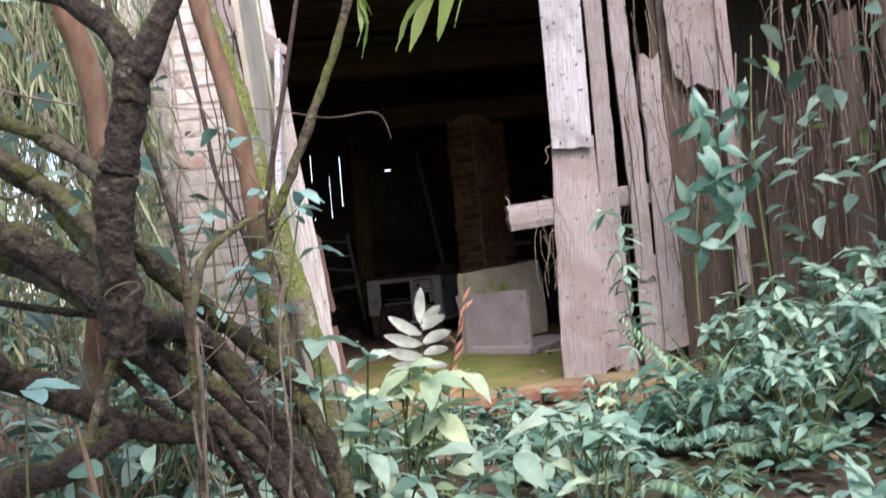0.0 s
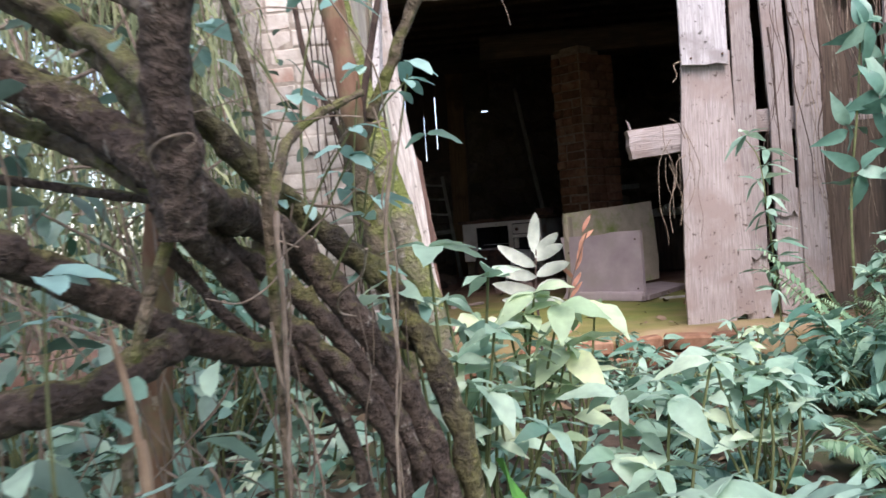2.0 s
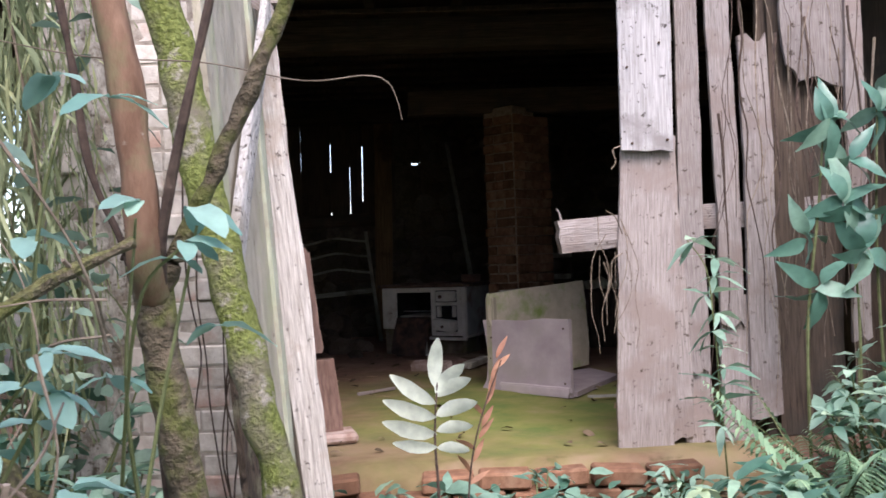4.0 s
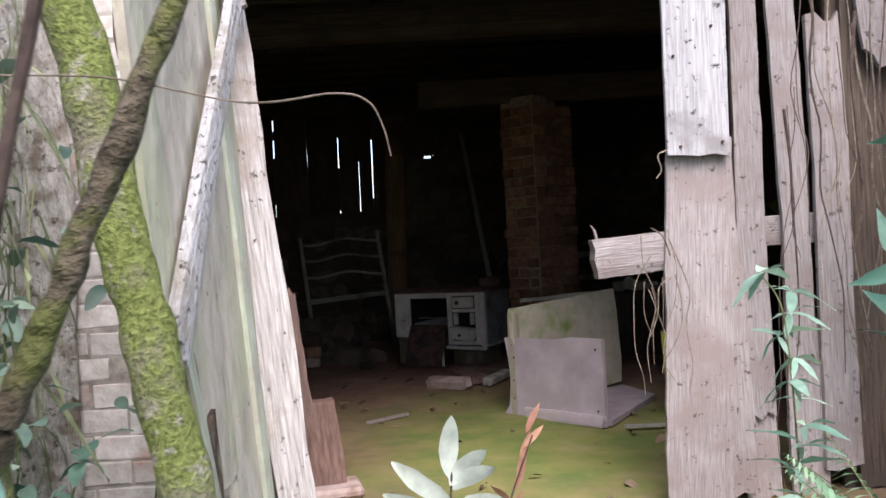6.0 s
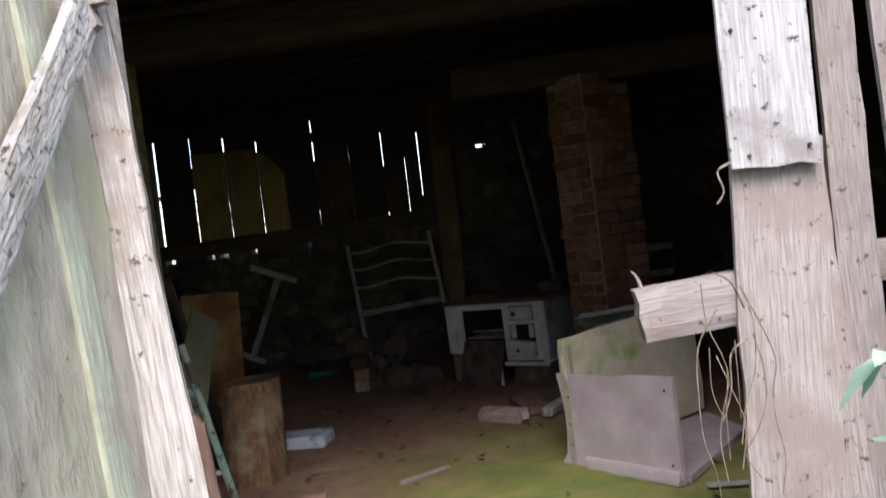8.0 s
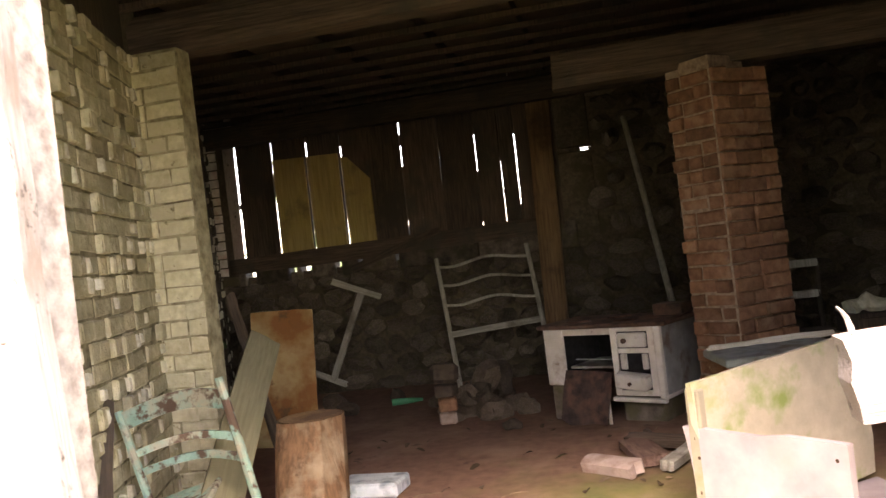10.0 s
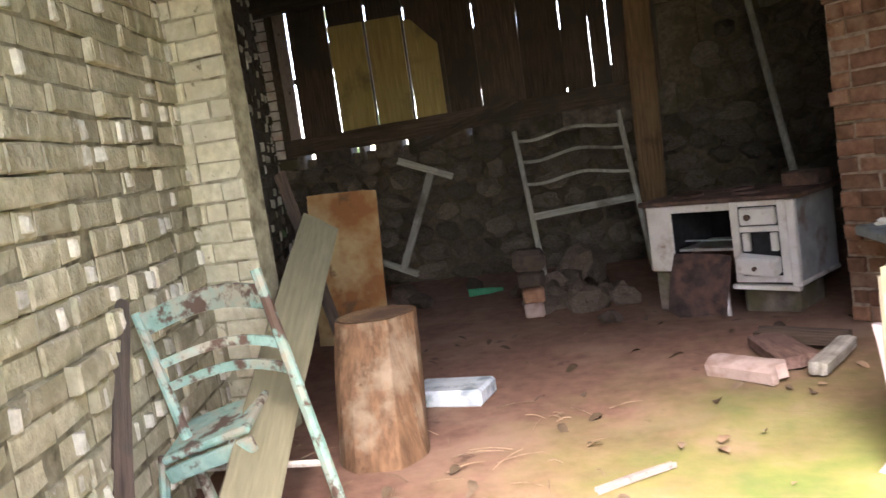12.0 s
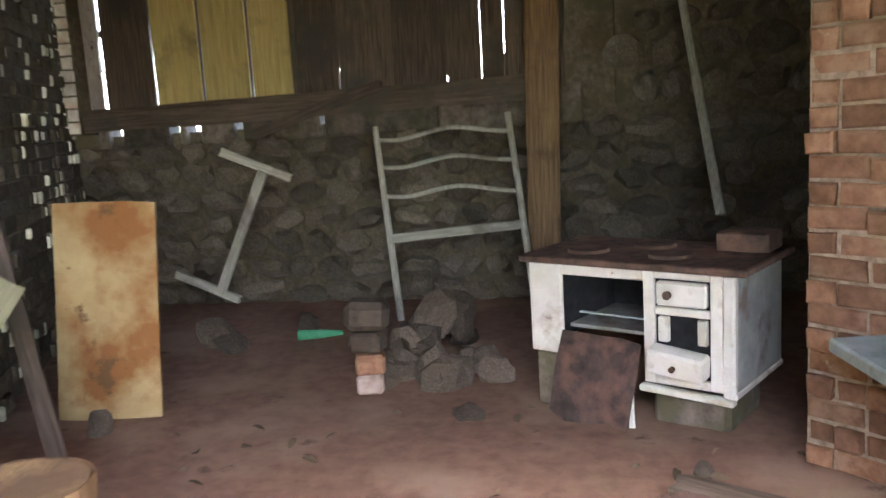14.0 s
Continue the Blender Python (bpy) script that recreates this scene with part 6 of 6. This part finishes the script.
    for k, m in enumerate(mats):
        part("leaf", leaves_mesh("leaf", "broad", [m], M_glossy_leaf if k % 4 else M_teal_leaf), None, root)
    root = thing("slender_climber", "slender climber with narrow green leaves on a board", "climber")
    bm, mats = bmesh.new(), []
    tube([(0.98, -0.3, -0.1), (0.92, -0.42, 0.3), (0.88, -0.5, 0.55), (0.86, -0.5, 0.75), (0.8, -0.48, 0.86)], 0.004, 0.002, 5, 6, 0, bm)
    for z in np.arange(0.2, 0.88, 0.065):
        mats += spray(Vector((0.91 - 0.06 * (z - 0.4) + rng.gauss(0, 0.035), -0.47 + rng.gauss(0, 0.03), z)), 5, rng.uniform(0.09, 0.16), rng, lift=4, wide=1.2, fall=50)
    part("stem", bm, M_stem, root)
    tagged(part("leaves", leaves_mesh("leaves", "lance", mats, M_shrub_leaf), None, root), kind="stuff")
    # leafy twigs among the poles
    for pts, size in (([(-0.8, -2.62, 0.2), (-0.6, -2.7, 0.6), (-0.51, -2.728, 0.735)], 0.055), ([(-0.8, -2.6, 0.2), (-0.6, -2.67, 0.56), (-0.52, -2.69, 0.695)], 0.055), ([(-0.75, -2.6, 0.15), (-0.56, -2.72, 0.5), (-0.48, -2.742, 0.615)], 0.058), ([(-0.6, -2.3, 0.4), (-0.5, -2.5, 0.75), (-0.43, -2.535, 0.84)], 0.055), ([(-0.78, -2.5, 0.2), (-0.72, -2.6, 0.55), (-0.677, -2.63, 0.64)], 0.06), ([(-0.8, -2.3, 0.3), (-0.74, -2.36, 0.7), (-0.68, -2.375, 0.86)], 0.075), ([(-0.95, -2.5, 0.3), (-0.9, -2.48, 0.8), (-0.82, -2.475, 0.99)], 0.075), ([(-0.85, -3.1, -0.2), (-0.83, -3.16, 0.3), (-0.81, -3.18, 0.54)], 0.075)):
        twig = thing("paired_leaf_sprig", "thin sprig with flat pairs of blue-green oval leaves", "sapling", "paired leaf sprigs")
        part("stem", tube(pts, 0.003, 0.0018, 5, 6, 0), M_stem, twig)
        tip, back = Vector(pts[-1]), Vector(pts[-2])
        for k, (f, yaw) in enumerate(((1.0, 0), (0.98, 62), (0.98, -58), (0.78, 75), (0.78, 190))):
            p = back.lerp(tip, f)
            part("leaf", leaves_mesh("leaf", "oval", [leaf_at(p, yaw + rng.uniform(-15, 15), rng.uniform(-14, 8), rng.uniform(-25, 25), size * rng.uniform(0.85, 1.1), 0.95)], M_sprig_leaf), None, twig)
    root = thing("leafy_twig", "thin twigs with pairs of pale blue-green oval leaves", "sapling")
    bm, mats = bmesh.new(), []
    for pts, tips in (([(-0.56, -2.2, 0.2), (-0.58, -2.3, 0.6), (-0.545, -2.35, 0.88)], ((-0.53, -2.38, 0.9), (-0.6, -2.3, 0.66))), ([(-0.55, -2.5, 0.0), (-0.5, -2.5, 0.5), (-0.43, -2.48, 0.86)], ((-0.43, -2.5, 0.88), (-0.4, -2.5, 0.74))),
                      ([(-0.75, -2.5, 0.0), (-0.72, -2.55, 0.5), (-0.68, -2.58, 0.7)], ((-0.68, -2.6, 0.7), (-0.62, -2.6, 0.62), (-0.7, -2.6, 0.55))), ([(-0.66, -2.4, 0.3), (-0.66, -2.4, 0.8), (-0.6, -2.42, 1.05)], ((-0.62, -2.42, 1.06), (-0.55, -2.42, 1.03))),
                      ([(-0.42, -2.5, -0.2), (-0.44, -2.6, 0.3), (-0.5, -2.6, 0.5)], ((-0.5, -2.62, 0.5), (-0.42, -2.6, 0.42), (-0.58, -2.62, 0.4)))):
        tube(pts, 0.004, 0.002, 5, 6, 0, bm)
        for p in tips:
            mats += [leaf_at(p, rng.uniform(0, 360), rng.uniform(-18, 8), rng.uniform(-20, 20), rng.uniform(0.05, 0.085), 0.9) for _ in range(3)]
    tagged(part("stem_tangle", bm, M_stem, root), kind="stuff")
    part("leaves", leaves_mesh("leaves", "oval", mats, M_sprig_leaf), None, root)
    root = thing("hanging_sprig", "hanging sprig of bright yellow-green pointed leaves", "sprig")
    bm = bmesh.new()
    tube([(0.1, -2.6, 2.1), (0.0, -2.8, 1.5), (-0.1, -2.9, 1.22)], 0.004, 0.002, 5, 6, 0, bm)
    part("stem", bm, M_stem, root)
    mats = [leaf_at((-0.1 + 0.02 * k, -2.9, 1.2 + 0.03 * k), 200 - 50 * k, -40 - 12 * k, 40, 0.15, 0.9) for k in range(5)]
    mats += [leaf_at((-0.235, -2.9, 1.19 + 0.02 * k), 60 * k, -82, 30, 0.1, 0.6) for k in range(5)]
    part("leaves", leaves_mesh("leaves", "lance", mats, M_yellow_leaf), None, root)
    mats = []
    for _ in range(210):
        x, z = rng.uniform(1.6, 2.9), rng.choice((rng.uniform(0.3, 1.5), rng.uniform(1.2, 2.3)))
        mats.append(leaf_at((x, -0.25 - 0.5 * rng.random() - 0.25 * (x - 1.3), z), rng.uniform(0, 360), rng.uniform(-45, 20), rng.uniform(-40, 40), rng.uniform(0.06, 0.17)))
    tagged(new("climber_curtain", leaves_mesh("climber_curtain", "broad", mats, M_thicket_leaf)), "curtain of climbing leaves over the dark boards", "foliage", kind="stuff")
    # low cover everywhere
    mats = []
    for _ in range(5200):
        x, y = rng.uniform(-2.6, 2.8), rng.uniform(-5.5, -0.25)
        if x < -0.7 and y > -0.5:
            continue
        mats.append(leaf_at((x, y, ground_z(x, y) + rng.uniform(0.0, 0.13)), rng.uniform(0, 360), rng.uniform(-15, 55), rng.uniform(-30, 30), rng.uniform(0.04, 0.1)))
    tagged(new("ground_cover", leaves_mesh("ground_cover", "oval", mats, M_teal_leaf)), "low carpet of small blue-green leaves", "ground cover", kind="stuff")
    mats = []
    for _ in range(2600):
        x, y = rng.uniform(-2.6, 2.8), rng.uniform(-5.5, -0.2)
        mats.append(leaf_at((x, y, ground_z(x, y) + rng.uniform(0.004, 0.03)), rng.uniform(0, 360), rng.uniform(-10, 20), rng.uniform(-40, 40), rng.uniform(0.04, 0.1)))
    tagged(new("leaf_litter", leaves_mesh("leaf_litter", "oval", mats, M_litter)), "brown fallen leaves over the soil", "leaf litter", kind="stuff")
    mats = []
    for _ in range(3600):
        x, y, z = rng.uniform(-2.8, -1.02), rng.uniform(-1.9, -0.5), rng.uniform(0.5, 2.5)
        if x > -1.24 and y > -1.15:
            continue
        mats.append(leaf_at((x, y, z), rng.uniform(0, 360), -70 + rng.uniform(-18, 30), rng.uniform(-40, 40), rng.uniform(0.15, 0.4), 0.35))
    for _ in range(900):
        mats.append(leaf_at((rng.uniform(-1.75, -1.2), rng.uniform(-1.2, -0.6), rng.uniform(0.6, 2.5)), rng.uniform(0, 360), -70 + rng.uniform(-18, 30), rng.uniform(-40, 40), rng.uniform(0.12, 0.34), 0.35))
    tagged(new("hanging_grass", leaves_mesh("hanging_grass", "blade", mats, M_hang_leaf)), "dry green grass blades hanging in the thicket", "grass", kind="stuff")
    mats = []
    for _ in range(2600):
        x, y = rng.uniform(-3.2, -0.9), rng.uniform(-3.0, -0.7)
        mats.append(leaf_at((x, y, ground_z(x, y) + abs(rng.gauss(0, 0.75))), rng.uniform(0, 360), rng.uniform(-40, 40), rng.uniform(-40, 40), rng.uniform(0.05, 0.1)))
    tagged(new("thicket_leaves", leaves_mesh("thicket_leaves", "oval", mats, M_thicket_leaf)), "small leaves filling the thicket", "foliage", kind="stuff")


make_plants()


def make_far_woods():
    """Trunks and leaf masses round the clearing."""
    rng = random.Random(31)
    mats, bm = [], bmesh.new()
    for k in range(46):
        a = rng.uniform(0, 2 * math.pi)
        d = rng.uniform(5.5, 13)
        x, y = d * math.cos(a), 0.5 + d * math.sin(a)
        if -5.2 < x < 4.3 and -4.8 < y < 8:
            continue
        z = ground_z(x, y)
        h = rng.uniform(4, 7)
        tube([(x, y, z - 0.2), (x + rng.gauss(0, .2), y + rng.gauss(0, .2), z + h * 0.5), (x + rng.gauss(0, .4), y + rng.gauss(0, .4), z + h)], 0.12, 0.05, 8, 5, 0.15, bm)
        for c in range(9):
            cx, cy, cz = x + rng.gauss(0, 0.9), y + rng.gauss(0, 0.9), z + rng.uniform(0.2, h)
            for _ in range(70):
                mats.append(leaf_at((cx + rng.gauss(0, .4), cy + rng.gauss(0, .4), cz + rng.gauss(0, .35)), rng.uniform(0, 360), rng.uniform(-60, 30), rng.uniform(-40, 40), rng.uniform(0.14, 0.28)))
    for k in range(60):
        cx, cy, cz = rng.uniform(-5.5, -2.7), rng.uniform(-4.5, 0.5), rng.uniform(-0.3, 2.1)
        for _ in range(42):
            mats.append(leaf_at((cx + rng.gauss(0, .35), cy + rng.gauss(0, .35), cz + rng.gauss(0, .3)), rng.uniform(0, 360), rng.uniform(-60, 30), rng.uniform(-40, 40), rng.uniform(0.08, 0.16)))
    for k in range(60):
        cx, cy, cz = rng.uniform(-6.5, -3.9) + rng.uniform(0, 0.9) * (k % 2), rng.uniform(-1.0, 6.5), rng.uniform(-0.3, 2.7)
        if cx > -4.6 and cy > 4.5:
            continue
        cx = min(cx, -3.0 - 0.35 * max(cy, 0))
        for _ in range(42):
            mats.append(leaf_at((cx + rng.gauss(0, .35), cy + rng.gauss(0, .35), cz + rng.gauss(0, .3)), rng.uniform(0, 360), rng.uniform(-60, 30), rng.uniform(-40, 40), rng.uniform(0.1, 0.18)))
    for k in range(40):
        cx, cy, cz = rng.uniform(2.0, 4.2), rng.uniform(-3.5, -0.2), rng.uniform(-0.3, 2.3)
        for _ in range(42):
            mats.append(leaf_at((cx + rng.gauss(0, .35), cy + rng.gauss(0, .35), cz + rng.gauss(0, .3)), rng.uniform(0, 360), rng.uniform(-60, 30), rng.uniform(-40, 40), rng.uniform(0.08, 0.15)))
    tagged(part("wood_trunks", bm, M_bark), "slim dark trunks of the surrounding wood", "trees", kind="stuff")
    tagged(new("wood_foliage", leaves_mesh("wood_foliage", "broad", mats, M_far_leaf)), "green foliage of the surrounding wood", "foliage", kind="stuff")


make_far_woods()

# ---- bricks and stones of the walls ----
brick_wall(wl, ml, ll, 2.36, M_creambrick, near=(1.05, 9), seed=1, proud=0.009, headers=0.42, gap=0.008, skip=0.008, ends=M_litend_rag_white, lift=0.006)
in_wall(wl, ml)
brick_wall(wb, mb, lb, 2.6, M_mortar, near=(0, 9), seed=2, proud=0.008, headers=0.36, skip=0.03, limit=290, ends=M_litend_rag_white)
in_wall(wb, mb)
brick_wall(wp, mp, lp, 2.36, M_pierbrick, seed=3, proud=0.003, bl=0.205, headers=0.1, gap=0.006, skip=0.01, lift=0.004)
in_wall(wp, mp)
brick_wall(wf, mf, lf, 2.5, M_paintbrick, seed=5, proud=0.002, course=0.078, headers=0.12, gap=0.003, skip=0.012, lift=0.002)
in_wall(wf, mf)
brick_wall(wbp, mbp, lbp, 1.38, M_paintbrick, seed=6, proud=0.006, bl=0.185, z0=1.21)
in_wall(wbp, mbp)


def rubble(ob, m, length, z0, z1, seed):
    """Uneven stones laid in rough courses on the face of a wall."""
    rng = random.Random(seed)
    meshes = [rock_mesh(20 + seed * 10 + k) for k in range(8)]
    z = z0
    while z < z1 - 0.05:
        h = min(rng.uniform(0.14, 0.22), z1 - z)
        x = rng.uniform(-0.1, 0.1)
        while x < length:
            w = rng.uniform(0.16, 0.34)
            part("stone", rng.choice(meshes), None, ob, "", pose(x + w / 2, -0.01, z + h / 2 + rng.gauss(0, 0.012), rng.uniform(-10, 10), rng.choice((0, 180)) + rng.uniform(-12, 12), rng.uniform(-8, 8)) @ Matrix.Diagonal((w * 0.56, 0.08, h * 0.58, 1)))
            x += w
        z += h


rubble(wk, mk, lk, 0.0, 1.14, 1)
rubble(wk2, mk2, lk2, 1.19, 2.6, 2)
